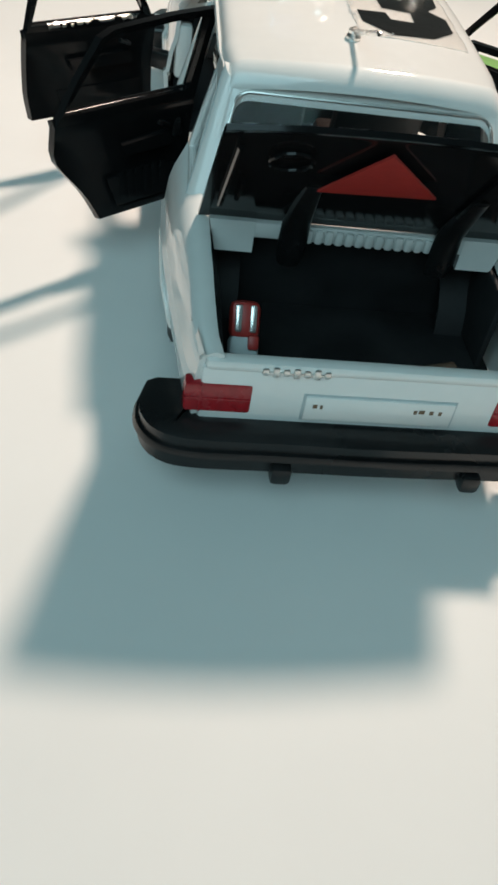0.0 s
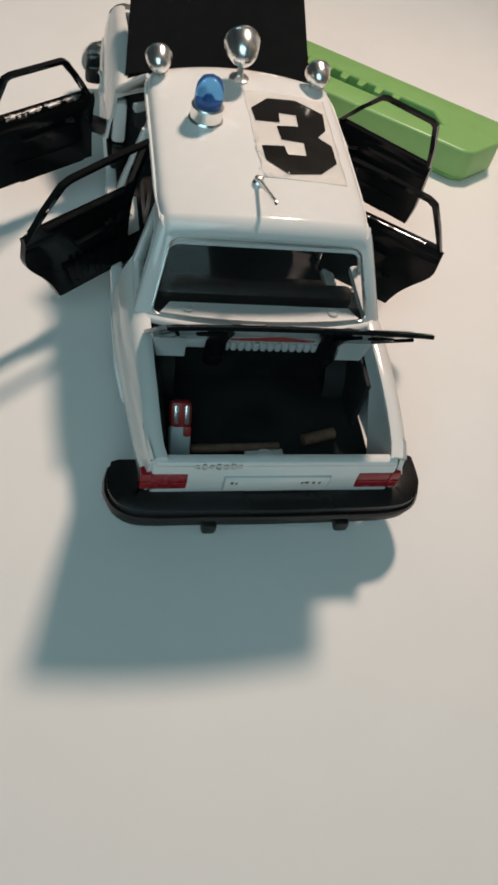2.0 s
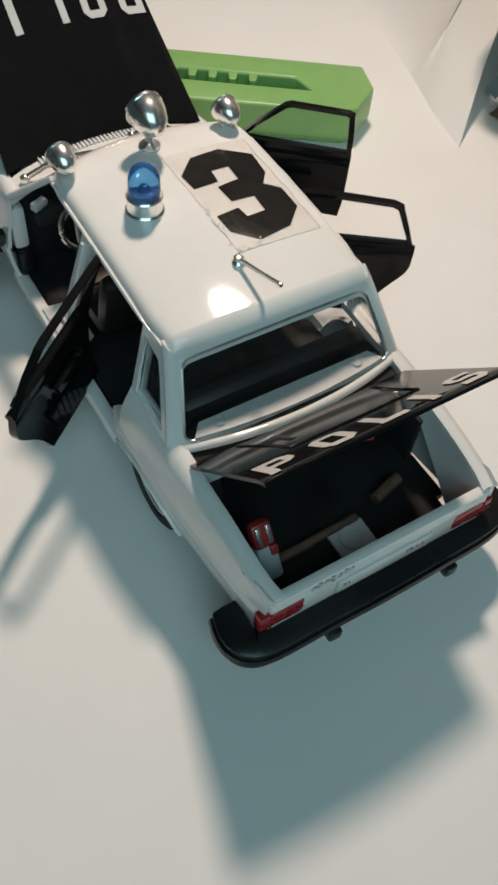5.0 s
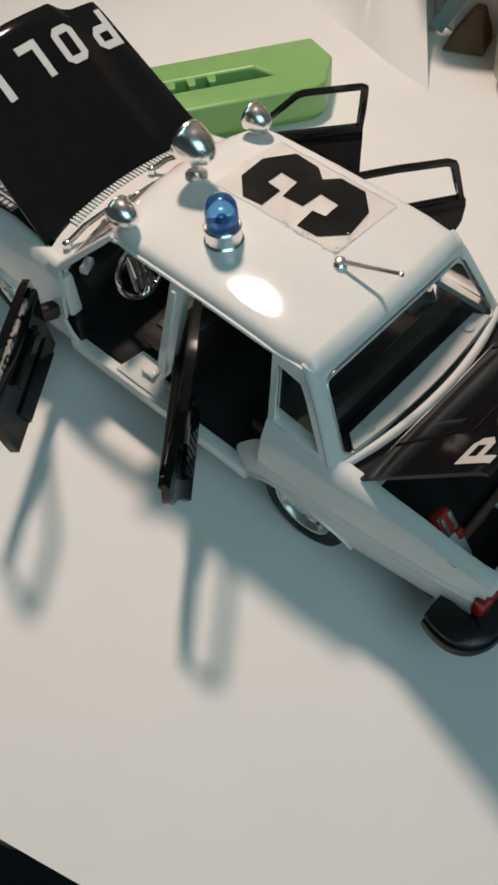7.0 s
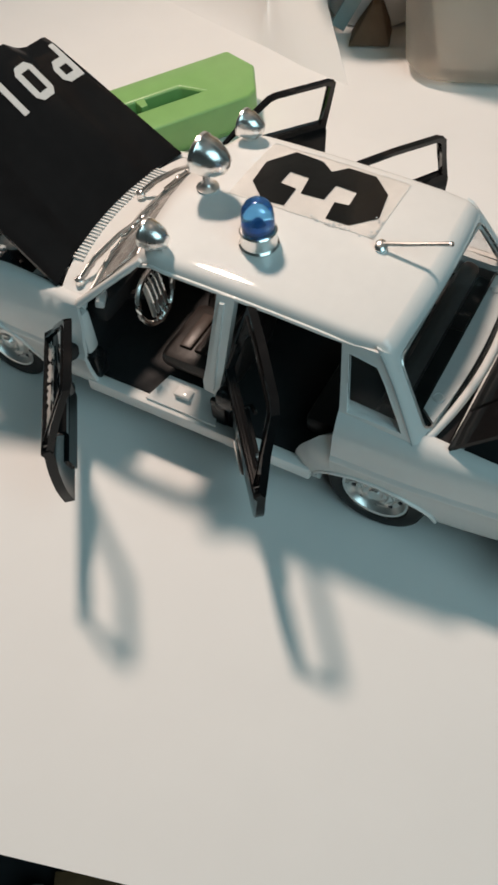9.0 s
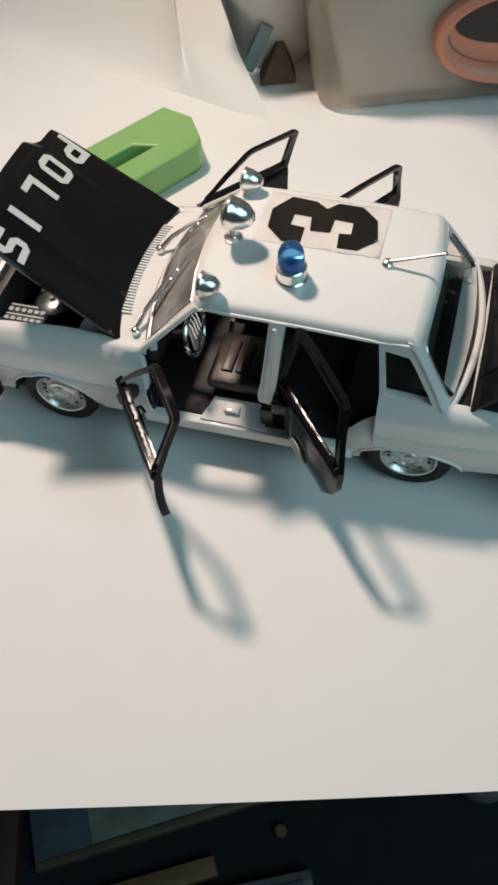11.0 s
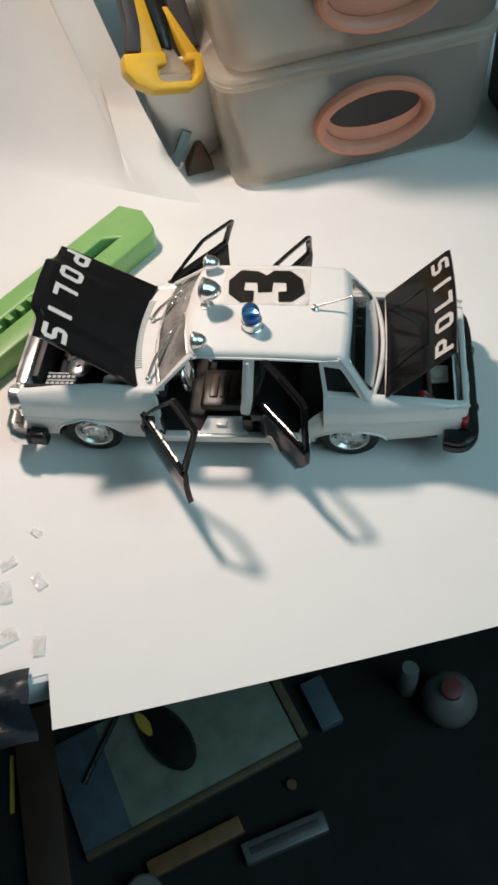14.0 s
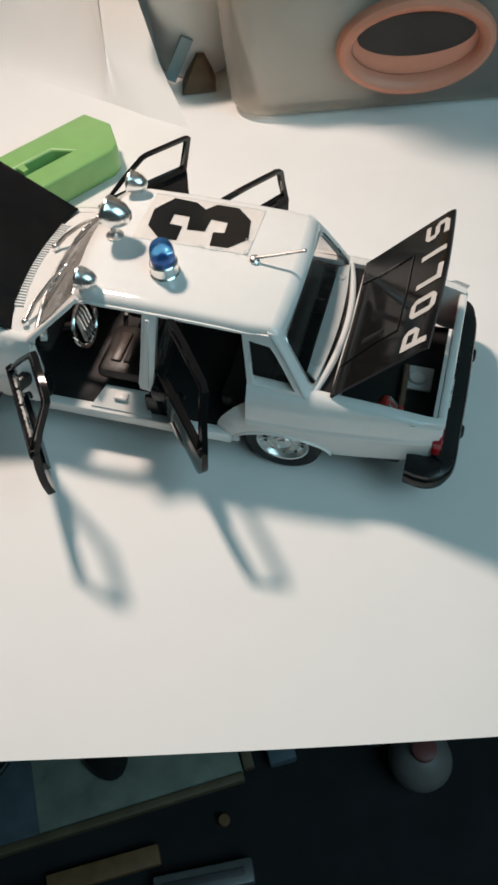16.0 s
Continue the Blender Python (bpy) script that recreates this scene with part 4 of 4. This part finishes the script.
def draped(outline, lift, mat_, name, label, step=1.5):
    bm = bmesh.new()
    vs = [bm.verts.new((x, y, 0)) for x, y in outline]
    f = bm.faces.new(vs)
    bmesh.ops.triangulate(bm, faces=[f])
    for _ in range(4):
        es = [e for e in bm.edges if e.calc_length() > step * 1.6]
        if not es:
            break
        bmesh.ops.subdivide_edges(bm, edges=es, cuts=1)
        bmesh.ops.triangulate(bm, faces=list(bm.faces))
    for v in bm.verts:
        v.co.z = roof_z(v.co.x, v.co.y) + lift
    return part(name, bm, mat_, car, label)


draped([(-0.6, -2.2), (20.8, -2.4), (20.8, -36.4), (0.0, -36.6)], 0.07, FILM, "clear_film", "worn clear film round the roof number", 3)
for ends in (((-0.6, -2.2), (0.0, -36.6)), ((0.0, -36.6), (20.8, -36.4)), ((20.8, -2.4), (20.8, -36.4))):
    (xa, ya), (xb, yb) = ends
    pts = [(xa + (xb - xa) * q + 0.12 * math.sin(23 * q), ya + (yb - ya) * q) for q in lin(0, 1, 24)]
    part("film_edge", tube([on_roof(x, y, 0.05 + 0.05 * math.sin(3.1 * x + 2.3 * y)) for x, y in pts], 0.06, 5), WHITE, car)
random.seed(5)
bm = bmesh.new()
for k in range(46):
    q = random.random()
    x, y = (0.3 + 9 * q * q + random.uniform(-0.4, 0.4), -36.3 + random.random() ** 3 * 2.2) if k % 2 else (random.uniform(-0.6, 0.7), -36 + 14 * q)
    r = random.uniform(0.08, 0.32)
    f = bm.faces.new([bm.verts.new(on_roof(x + r * random.uniform(0.6, 1.4) * math.cos(a), y + r * random.uniform(0.6, 1.4) * math.sin(a), 0.14)) for a in (2 * math.pi * j / 6 for j in range(6))])
part("glue_residue", bm, GREY, car, "dried glue flecks along the film")
draped(THREE, 0.16, DECAL, "roof_number", "large black numeral three on the roof")

# things lying in the boot
can = thing("jerry_can", "small red and grey jerry can in the boot", "jerry can")
cm = T(-19.6, -88.8, 10.8, -36)


def can_bit(name, c, s, bev, m_, label=""):
    bm = slab(c, s, bev)
    bmesh.ops.transform(bm, matrix=cm, verts=bm.verts)
    return part(name, bm, m_, can, label)


can_bit("can_body", (0, 0, 5.4), (5.0, 3.6, 8.4), 1.1, GREY)
can_bit("can_top", (0, 0, 12.0), (5.0, 3.7, 6.2), 1.2, RED)
for x in (-1.2, 1.2):
    can_bit("can_rib", (x, -1.9, 12.2), (1.1, 0.8, 4.4), 0.3, SILVER)
can_bit("can_spout", (1.4, -1.9, 8.4), (1.8, 1.2, 2.4), 0.4, RED)
stick = thing("wooden_stick", "brown wooden handle lying in the boot", "stick")
part("shaft", tube([(-16.6, -85.0, 11.6), (-8, -84.9, 11.7), (-7, -84.9, 12.0), (4.7, -84.3, 11.6)], [1.1, 1.2, 1.0, 1.0], 10), WOOD, stick)
stick2 = thing("wooden_block", "short brown wooden piece lying in the boot", "wood")
part("shaft", tube([(11, -82.6, 11.8), (19, -80.6, 12.2)], [1.5, 1.5], 10), WOOD, stick2)

RIDE = 0.0
PLACE = pose(4.0, -1.2, 0, 0, 0, -0.1) @ Matrix.Scale(1.012, 4)
# ---- things on the desk ----
# green snap-off knife; its length runs from the blunt end towards -x, +y
kn = thing("utility_knife", "light green plastic utility knife lying on the desk", "knife")
KD = Vector((-0.83, 0.557, 0))
KN = Vector((-0.557, -0.83, 0))
K0 = Vector((113, 70.6, 0))


def knife_pt(s, w, z):
    """s from the blunt end along the knife, w across it."""
    p = K0 + KD * s + KN * (w * 1.06)
    return (p.x, p.y, z * 1.02)


def knife_solid(outline, z0, z1, bevel):
    bm = plate(outline, lambda s, w, q: knife_pt(s, w, z0 + q), z1 - z0)
    bmesh.ops.recalc_face_normals(bm, faces=bm.faces)
    if bevel:
        bmesh.ops.bevel(bm, geom=list(bm.edges), offset=bevel, segments=3, profile=0.5, affect="EDGES")
    return bm


part("knife_body", knife_solid([(2, 0.9), (-1.8, 13), (4.4, 25.6), (8.0, 27.4), (141, 27.8), (147, 21.6), (147, 6.4), (141, 0.9)], 0.2, 5.0, 0.8), GREEN, kn)
part("knife_shell", knife_solid([(1.2, 0.3), (-2.6, 13), (3.6, 26.0), (7.4, 28.1), (142, 28.6), (147.5, 22), (147.5, 17.4), (19, 17.4), (25, 11), (147.5, 11), (147.5, 6), (142, 0.3)], 1.6, 12.8, 1.1), GREEN, kn)
part("slot_floor", knife_solid([(20.5, 17.0), (26, 11.4), (147, 11.4), (147, 17.0)], 5.6, 6.8, 0), DKGREEN, kn, "dark green slot floor")
for k in range(13):
    a = 38 + k * 7.0
    part("slot_tooth", knife_solid([(a, 10.6), (a + 3.4, 10.6), (a + 2.9, 14.9), (a + 0.5, 14.9)], 6.4, 12.5, 0.35), GREEN, kn)

# curled backdrop paper that rises behind the desk
EDGE = [Vector(p) for p in ((128, 31, 0.4), (150, 50, 15), (170, 65, 33), (187, 83, 80), (197, 94, 130), (203, 102, 190))]


def along(path, t):
    k = min(int(t), len(path) - 2)
    return path[k].lerp(path[k + 1], t - k)


FOOT = [Vector(p) for p in ((128, 31, 0.4), (133, 52, 0.5), (139.5, 71, 0.5), (150, 108, 0.5), (166, 160, 0.5), (190, 235, 0.5), (220, 330, 0.5))]


def curl(u, v):
    """u along the foot, v up the sheet; a crease points at the desk near u = 2."""
    foot = along(FOOT, u)
    edge = along(EDGE, v) - EDGE[0]
    k = max(0, min(1, (u - 1.2) / 1.2))
    k = k * k * (3 - 2 * k)
    soft = Vector((14 * v + 1.6 * v * v, 3 * v + 0.8 * v * v, 6.5 * v ** 2.0))
    p = foot + edge.lerp(soft, k)
    dent = math.exp(-abs(u - 2.0) / 0.42) * v * math.exp(-v * 0.45)
    p += Vector((-6.0, -2.5, 6.0)) * dent
    return (p.x, p.y, p.z - 0.72)


tagged(part("backdrop_paper", sheet(curl, lin(0, 6, 61), lin(0, 5, 31), 0.06, (-1, -1, 0.3)), PAPER2, sharp=60), "white paper sheet curling up behind the desk", "paper")


# stacked storage boxes with oval handles: two in view, one unseen on top
def crate(base_z, s0=0.0, d0=0.0):
    """A tapered translucent box; its front runs along the desk's edge direction."""
    th = thing("storage_box", "cloudy clear plastic storage box with a peach oval handle", "box", "stacked storage boxes")
    W, D, H = 137, 96, 61

    def at(s, d, z):
        lean = -6.5 - 0.025 * z
        s2 = s0 + W / 2 + (s - W / 2) * (1 + 0.05 * z / H)
        return (141 + 0.316 * s2 + 0.949 * (d + d0 + lean), 12.5 - 0.949 * s2 + 0.316 * (d + d0 + lean), base_z + z)

    def outline(inset, r=9, n=7):
        pts = []
        for cx, cy, a0 in ((1, 1, 0), (0, 1, 90), (0, 0, 180), (1, 0, 270)):
            for i in range(n + 1):
                a = radians(a0 + 90 * i / n)
                x = inset + r if cx == 0 else W - inset - r
                y = inset + r if cy == 0 else D - inset - r
                pts.append((x + r * math.cos(a), y + r * math.sin(a)))
        return pts

    def loft(levels):
        bm = bmesh.new()
        rings = [[bm.verts.new(at(s, d, z)) for s, d in outline(ins, r)] for z, ins, r in levels]
        for a, b in zip(rings, rings[1:]):
            for k in range(len(a)):
                j = (k + 1) % len(a)
                bm.faces.new((a[k], a[j], b[j], b[k]))
        bm.faces.new(list(reversed(rings[0])))
        bm.faces.new(rings[-1])
        return bm

    part("box_body", loft([(0.3, 6, 9), (1.5, 2.4, 12), (5, 0, 14), (30, -0.4, 14), (H - 2, 0, 14)]), CLEARBOX, th)
    part("box_lid", loft([(H - 2.2, -0.8, 14), (H - 1.4, -1.4, 15), (H + 0.4, -1.4, 15), (H + 0.9, -0.7, 14.5), (H + 1.4, -1.4, 15), (H + 2.8, -1.3, 15), (H + 4, -0.2, 14)]), CLEARBOX, th)

    # the pale block is added so the box's left half looks more lit
    for mid, long, tilt, stuff, words in ((101, 62, 8, DARKGREY, "dark things packed inside"), (33, 50, 8, PALE, "pale filler added to brighten the box's left half")):
        bm = slab((0, 0, 0), (1, 1, 1), 0.06)
        for v in bm.verts:
            v.co = at(mid + long * v.co.x - tilt * v.co.z, 48 + 86 * v.co.y, 29.0 + 53 * v.co.z)
        part("contents", bm, stuff, th, words)

    def oval(a, b, out, n=40):
        return [at(74.8 + a * math.cos(t), -out, 30.8 + b * math.sin(t)) for t in (2 * math.pi * k / n for k in range(n))]

    bm = bmesh.new()
    rows = [[bm.verts.new(p) for p in oval(*q)] for q in ((31, 20.5, 0.2), (31.3, 20.8, 2.5), (30.2, 19.8, 5), (28.2, 17.6, 6), (26.4, 15.4, 5), (25.2, 13.8, 2.5), (24.6, 13.2, -6))]
    for a, b in zip(rows, rows[1:]):
        for k in range(40):
            j = (k + 1) % 40
            bm.faces.new((a[k], a[j], b[j], b[k]))
    hd = part("handle_ring", bm, ORANGE, th, "peach plastic oval handle ring")
    part("ring_hollow", plate([(74.8 + 24.7 * math.cos(t), 30.8 + 13.3 * math.sin(t)) for t in (2 * math.pi * k / 40 for k in range(40))], lambda s, z, w: at(s, -0.5 - w, z), 0.2), ORANGE, hd)
    # flat dark oval paints the shade in the upper part of the hollow
    part("hollow_shade_plate", plate([(74.8 + 22.9 * math.cos(t), 34.6 + 8.8 * math.sin(t)) for t in (2 * math.pi * k / 40 for k in range(40))], lambda s, z, w: at(s, -0.9 - w, z), 0.2), BROWN, hd, "dark plate painting the shade in the handle's hollow")
    return th


crate(0.2, -2.5)
crate(65.6, -1.0, -1.5)
# third box is out of view, added to cast shade on the paper
crate(131.0, 0.5, -15.0)
tagged(part("dark_case", slab((196, -150, 40), (60, 40, 80), 3, T(0, 0, 0, 0, 0, 18)), DARKGREY), "dark grey case standing beside the storage boxes", "case")

# bits between the paper and the boxes
def wedge(front, back):
    bm = bmesh.new()
    a = [bm.verts.new(p) for p in front]
    b = [bm.verts.new(Vector(p) + Vector(back)) for p in front]
    bm.faces.new(a)
    bm.faces.new(list(reversed(b)))
    for k in range(len(a)):
        j = (k + 1) % len(a)
        bm.faces.new((a[j], a[k], b[k], b[j]))
    bmesh.ops.recalc_face_normals(bm, faces=bm.faces)
    bmesh.ops.bevel(bm, geom=list(bm.edges), offset=0.5, segments=2, profile=0.5, affect="EDGES")
    return bm


cup = thing("paper_cup", "plain white cup standing behind the curled paper", "cup")
part("cup_wall", lathe([(17, 0.4), (18, 2), (21, 60), (21.6, 62), (20.4, 62), (17, 4), (0, 3)], T(182, 45, 0), 32), PAPER2, cup)
part("cup_rim", tube([(182 + 21.2 * math.cos(2 * math.pi * k / 32), 45 + 21.2 * math.sin(2 * math.pi * k / 32), 61.8) for k in range(32)], 1.0, 8, closed=True), PAPER2, cup)
strip = part("plastic_strip", sheet(lambda u, v: (158.5 + 4.5 * u - 2.2 * v, 47.6 - 9 * u + 4.2 * v, 1.2 + 18 * u + 3.0 * v), lin(0, 1, 4), lin(0, 1, 3), 1.4, (-1, 0, 0.5)), TEAL)
tagged(strip, "thin teal plastic strip leaning beside the box", "strip")
blk = part("card_block", wedge([(150.7, 42.0, 0.3), (156.5, 27.5, 0.3), (162.5, 34.0, 12.5), (161, 37.0, 13.0)], (11, 3.6, 0)), CARD)
tagged(blk, "small brown folded cardboard wedge beside the box", "block")

# yellow and grey knife propped between the paper and the boxes
yk = thing("snap_off_knife", "yellow and dark grey utility knife propped head down", "knife")
ym = Matrix.Translation((149, 45, 57)) @ Matrix((Vector((0.60, -0.80, 0)), Vector((0.50, 0.40, 0.77)), Vector((-0.62, -0.46, 0.64)))).transposed().to_4x4() @ T(1, 0, 0, 0, 0, -17)


def yk_part(name, outline, z0, z1, m_, bev=1.0, label=""):
    bm = plate(outline, lambda u, v, w: (u, v, z0 + w), z1 - z0)
    bmesh.ops.recalc_face_normals(bm, faces=bm.faces)
    if bev:
        bmesh.ops.bevel(bm, geom=list(bm.edges), offset=bev, segments=2, profile=0.5, affect="EDGES")
    bmesh.ops.transform(bm, matrix=ym, verts=bm.verts)
    return part(name, bm, m_, yk, label)


yk_part("knife_head", [(-20, 13), (-20.5, 5), (-16, -1), (-8, -5), (12, -5), (18, -2), (19.5, 3), (19.5, 12), (11, 12), (11, 8), (15, 8), (15, 2), (12.5, -1), (-2, -1), (-4, 1), (-4, 6.5), (1, 7), (1, 13)], -5, 6, YELLOW, 1.2, "yellow plastic head")
yk_part("knife_side", [(-12, 11), (0.5, 11), (-6.5, 45), (-9, 70), (-13, 70)], -3, 4.8, YELLOW, 1.0)
yk_part("knife_side", [(11.5, 10), (19, 10), (15.5, 17), (6, 34), (3, 34)], -3, 4.8, YELLOW, 1.0)
yk_part("grip", [(-18.5, 14), (-11, 13.2), (-9.5, 26), (-12, 70), (-19, 70), (-16, 27)], -4, 5.8, DARKGREY, 1.2, "dark grey rubber grip")
yk_part("grip", [(18.8, 14.5), (15.4, 15.5), (6, 33), (4, 70), (10, 70)], -4, 5.6, DARKGREY, 1.0, "dark grey rubber grip")
yk_part("slider", [(0.5, 15), (5, 14), (5, 32), (2.5, 70), (-6, 70), (-4.5, 36)], -2, 4.0, PLASTIC, 0.8, "black slider")
yk_part("blade_channel", [(-2, 4), (13, 4), (9, 9), (5, 16), (0.5, 16), (0, 8)], -2, 3.0, CLEARBOX, 0.4, "grey blade channel")

PLACE = None
# clear scraps on the desk beside the paper
SCRAP = film_material("clear_plastic_scrap", 0.45, tone=(0.88, 0.88, 0.87, 1), ior=1.25)
bag = part("plastic_bag", sheet(lambda s, d: desk_point(-6 - s, 24 - d, 5.5 * math.exp(-((d - 10) / 9) ** 2) * (1 + 0.35 * math.sin(0.31 * s)) + 2.4 * math.sin(0.22 * s + 0.5 * d) * math.exp(-((d - 16) / 9) ** 2) - 0.02 * max(0, d - 10) ** 2 + 0.3), lin(0, 130, 53), lin(0, 25, 16), 0.2), mat("dark_bag_film", (0.02, 0.025, 0.032), 0.25, vary=0.2, scale=120, coat=0.3))
tagged(bag, "dark blue-grey crumpled plastic bag lying over the desk's edge", "bag")
for k, (x, y, r, a) in enumerate(((-72, 72, 2.4, 60), (-93.4, 65.5, 3.6, 40), (-86.6, 80, 3.2, 130), (-119.6, 59, 3.8, 10), (-99, 78, 4.4, 200), (-117, 72.5, 4.2, 300), (-108, 84, 3.6, 70))):
    def scrap(u, v, x=x, y=y, r=r, a=a, k=k):
        c, s = math.cos(radians(a)), math.sin(radians(a))
        dx, dy = r * u, r * 0.6 * v
        return (x + c * dx - s * dy, y + s * dx + c * dy, 0.35 + 1.0 * (0.5 + 0.5 * math.sin(3.1 * u + 2 * v + k)) * r / 6)
    ob = part("plastic_scrap", sheet(scrap, lin(-1, 1, 6), lin(-1, 1, 5), 0.15), SCRAP, sharp=10)
    tagged(ob, "crumpled clear plastic scrap on the desk", "scrap", "plastic scraps on the desk")

# ---- below the desk's edge ----
SHELF_Z = -420
low = thing("low_cabinet", "dark wooden low cabinet below the desk's edge", "cabinet")


def low_slab(s, d, z0, size, bevel, turn=0.0):
    bm = slab((0, 0, size[2] / 2), size, bevel)
    m = Matrix(((ex, -ey, 0, 0), (ey, ex, 0, 0), (0, 0, 1, 0), (0, 0, 0, 1)))
    bmesh.ops.transform(bm, matrix=Matrix.Translation(desk_point(s, d, z0)) @ m @ T(0, 0, 0, 0, 0, turn), verts=bm.verts)
    return bm


part("cabinet_top", low_slab(60, 60, SHELF_Z - 18, (900, 520, 18), 2), FLOOR, low)
part("cabinet_body", low_slab(60, 60, -719, (880, 500, 719 + SHELF_Z - 18.5), 2), DESKEDGE, low)

book = thing("folder", "worn grey-green folder lying on the low cabinet", "folder")
part("cover", low_slab(-8, 121, SHELF_Z + 0.3, (188, 92, 7), 1.5, 13.5), mat("worn_green_cover", (0.15, 0.175, 0.145), 0.6, vary=0.4, scale=60, bump=0.2), book)
part("spine_band", low_slab(-80, 103.5, SHELF_Z + 7.5, (40, 90, 1.5), 0.4, 13.5), mat("dark_blue_cloth", (0.045, 0.065, 0.08), 0.7, vary=0.4, scale=80), book)
part("wood_edge", low_slab(3, 74, SHELF_Z + 0.3, (188, 6, 9), 1.0, 13.5), mat("dull_brown_edge", (0.10, 0.075, 0.045), 0.6, vary=0.4, scale=60), book)
part("end_band", low_slab(88, 145, SHELF_Z + 0.3, (8, 90, 8.5), 1.0, 13.5), bpy.data.materials["dull_brown_edge"], book, "dull brown end strip")
tool = thing("tool_case", "black rounded tool with a yellow insert, lying on the folder", "tool")
tm = Matrix.Translation(desk_point(-12, 127, SHELF_Z + 8)) @ T(0, 0, 0, 0, 0, -134)
part("shell", lathe([(0, 0), (17, 0.2), (19, 4), (17, 9), (10, 11.5), (0, 12)], tm @ Matrix.Diagonal((1.75, 0.95, 1, 1)), 28), PLASTIC, tool)
tm = Matrix.Translation(desk_point(-28, 139, SHELF_Z + 13)) @ T(0, 0, 0, 0, 0, -134)
part("insert", lathe([(0, 0), (8, 0.2), (8.6, 4), (7, 6.5), (0, 7)], tm @ Matrix.Diagonal((1.7, 0.62, 1, 1)), 20), mat("dull_yellow", (0.40, 0.27, 0.04), 0.5, vary=0.15, scale=90), tool, "dull yellow insert")
case = thing("metal_case", "long grey metal case lying on the low cabinet", "case")
part("case_body", low_slab(65, 30, SHELF_Z + 0.3, (68, 16, 12), 2, 8), mat("dull_grey_metal", (0.12, 0.125, 0.13), 0.45, 0.3, vary=0.25, scale=80), case)
part("case_groove", low_slab(65, 30, SHELF_Z + 12.1, (56, 5, 1.2), 0.4, 8), DARKGREY, case)
wood = thing("wooden_offcut", "dull orange-brown wooden offcut on the low cabinet", "wood")
part("offcut", low_slab(-4, 40, SHELF_Z + 0.3, (78, 13, 8), 1, 12), mat("dull_orange_wood", (0.15, 0.08, 0.035), 0.6, vary=0.4, scale=90), wood)
cap = part("bottle_cap", lathe([(0, 0.3), (4.2, 0.4), (4.4, 1.2), (4.2, 5), (3.4, 5.8), (0, 6)], T(*desk_point(79, 68, SHELF_Z)), 16), bpy.data.materials["dull_orange_wood"])
tagged(cap, "small dull orange cap on the low cabinet", "cap")
ball = thing("round_bottle", "off-white round bottle with a red cap, standing in the dark", "bottle")
bt = desk_point(220, 98, SHELF_Z)
# bottle, tube and jar colours are darkened: the desk's shade is in them
part("bottle_body", lathe([(0, 0.3), (15, 0.5), (21, 8), (22.5, 18), (20, 29), (12, 37), (7, 39), (0, 39)], T(*bt), 28), mat("shaded_white_plastic", (0.14, 0.13, 0.125), 0.5, vary=0.15, scale=60), ball)
part("bottle_cap", lathe([(8.5, 38.2), (8.6, 44), (7, 45), (0, 45)], T(*bt), 20), mat("dull_red_cap", (0.16, 0.05, 0.05), 0.5, vary=0.1, scale=60), ball, "dull red cap")
tube_w = thing("plastic_tube", "pale plastic tube standing behind the bottle", "tube")
part("tube_body", lathe([(0, 0.3), (7, 0.4), (8, 3), (8, 46), (6, 50), (0, 50)], T(*desk_point(192, 120, SHELF_Z)), 18), mat("shaded_grey_plastic", (0.15, 0.16, 0.16), 0.5, vary=0.1, scale=60), tube_w)
bb = thing("blue_box", "small dull blue box behind the folder", "box")
part("box_shell", low_slab(119, 124, SHELF_Z + 0.3, (20, 42, 12), 1.5, 12), mat("dull_blue_card", (0.07, 0.10, 0.13), 0.6, vary=0.25, scale=60), bb)
brush = thing("handle_tool", "dark tool with a thin handle on the folder", "tool")
part("rod", tube([desk_point(-50, 156, SHELF_Z + 11), desk_point(-84, 106, SHELF_Z + 11)], 2.2, 8), PLASTIC, brush)
mug = thing("white_jar", "small off-white jar lying on the low cabinet", "jar")
part("jar_body", lathe([(0, 0.3), (13, 0.4), (14, 3), (14, 18), (12, 20), (0, 20)], T(*desk_point(-46, 15, SHELF_Z)), 22), bpy.data.materials["shaded_white_plastic"], mug)
plank = part("wooden_plank", low_slab(-119, 84, SHELF_Z + 0.3, (33, 190, 12), 1.5, 3), mat("dark_red_brown_wood", (0.045, 0.024, 0.017), 0.5, vary=0.35, scale=40, bump=0.2))
tagged(plank, "dark red-brown wooden plank lying on the low cabinet", "plank")
rod = part("pencil", tube([desk_point(-144, 146, SHELF_Z + 2.2), desk_point(-146, 100, SHELF_Z + 2.2)], 2.1, 6), bpy.data.materials["dull_yellow"])
tagged(rod, "short dull yellow pencil on the low cabinet", "pencil")
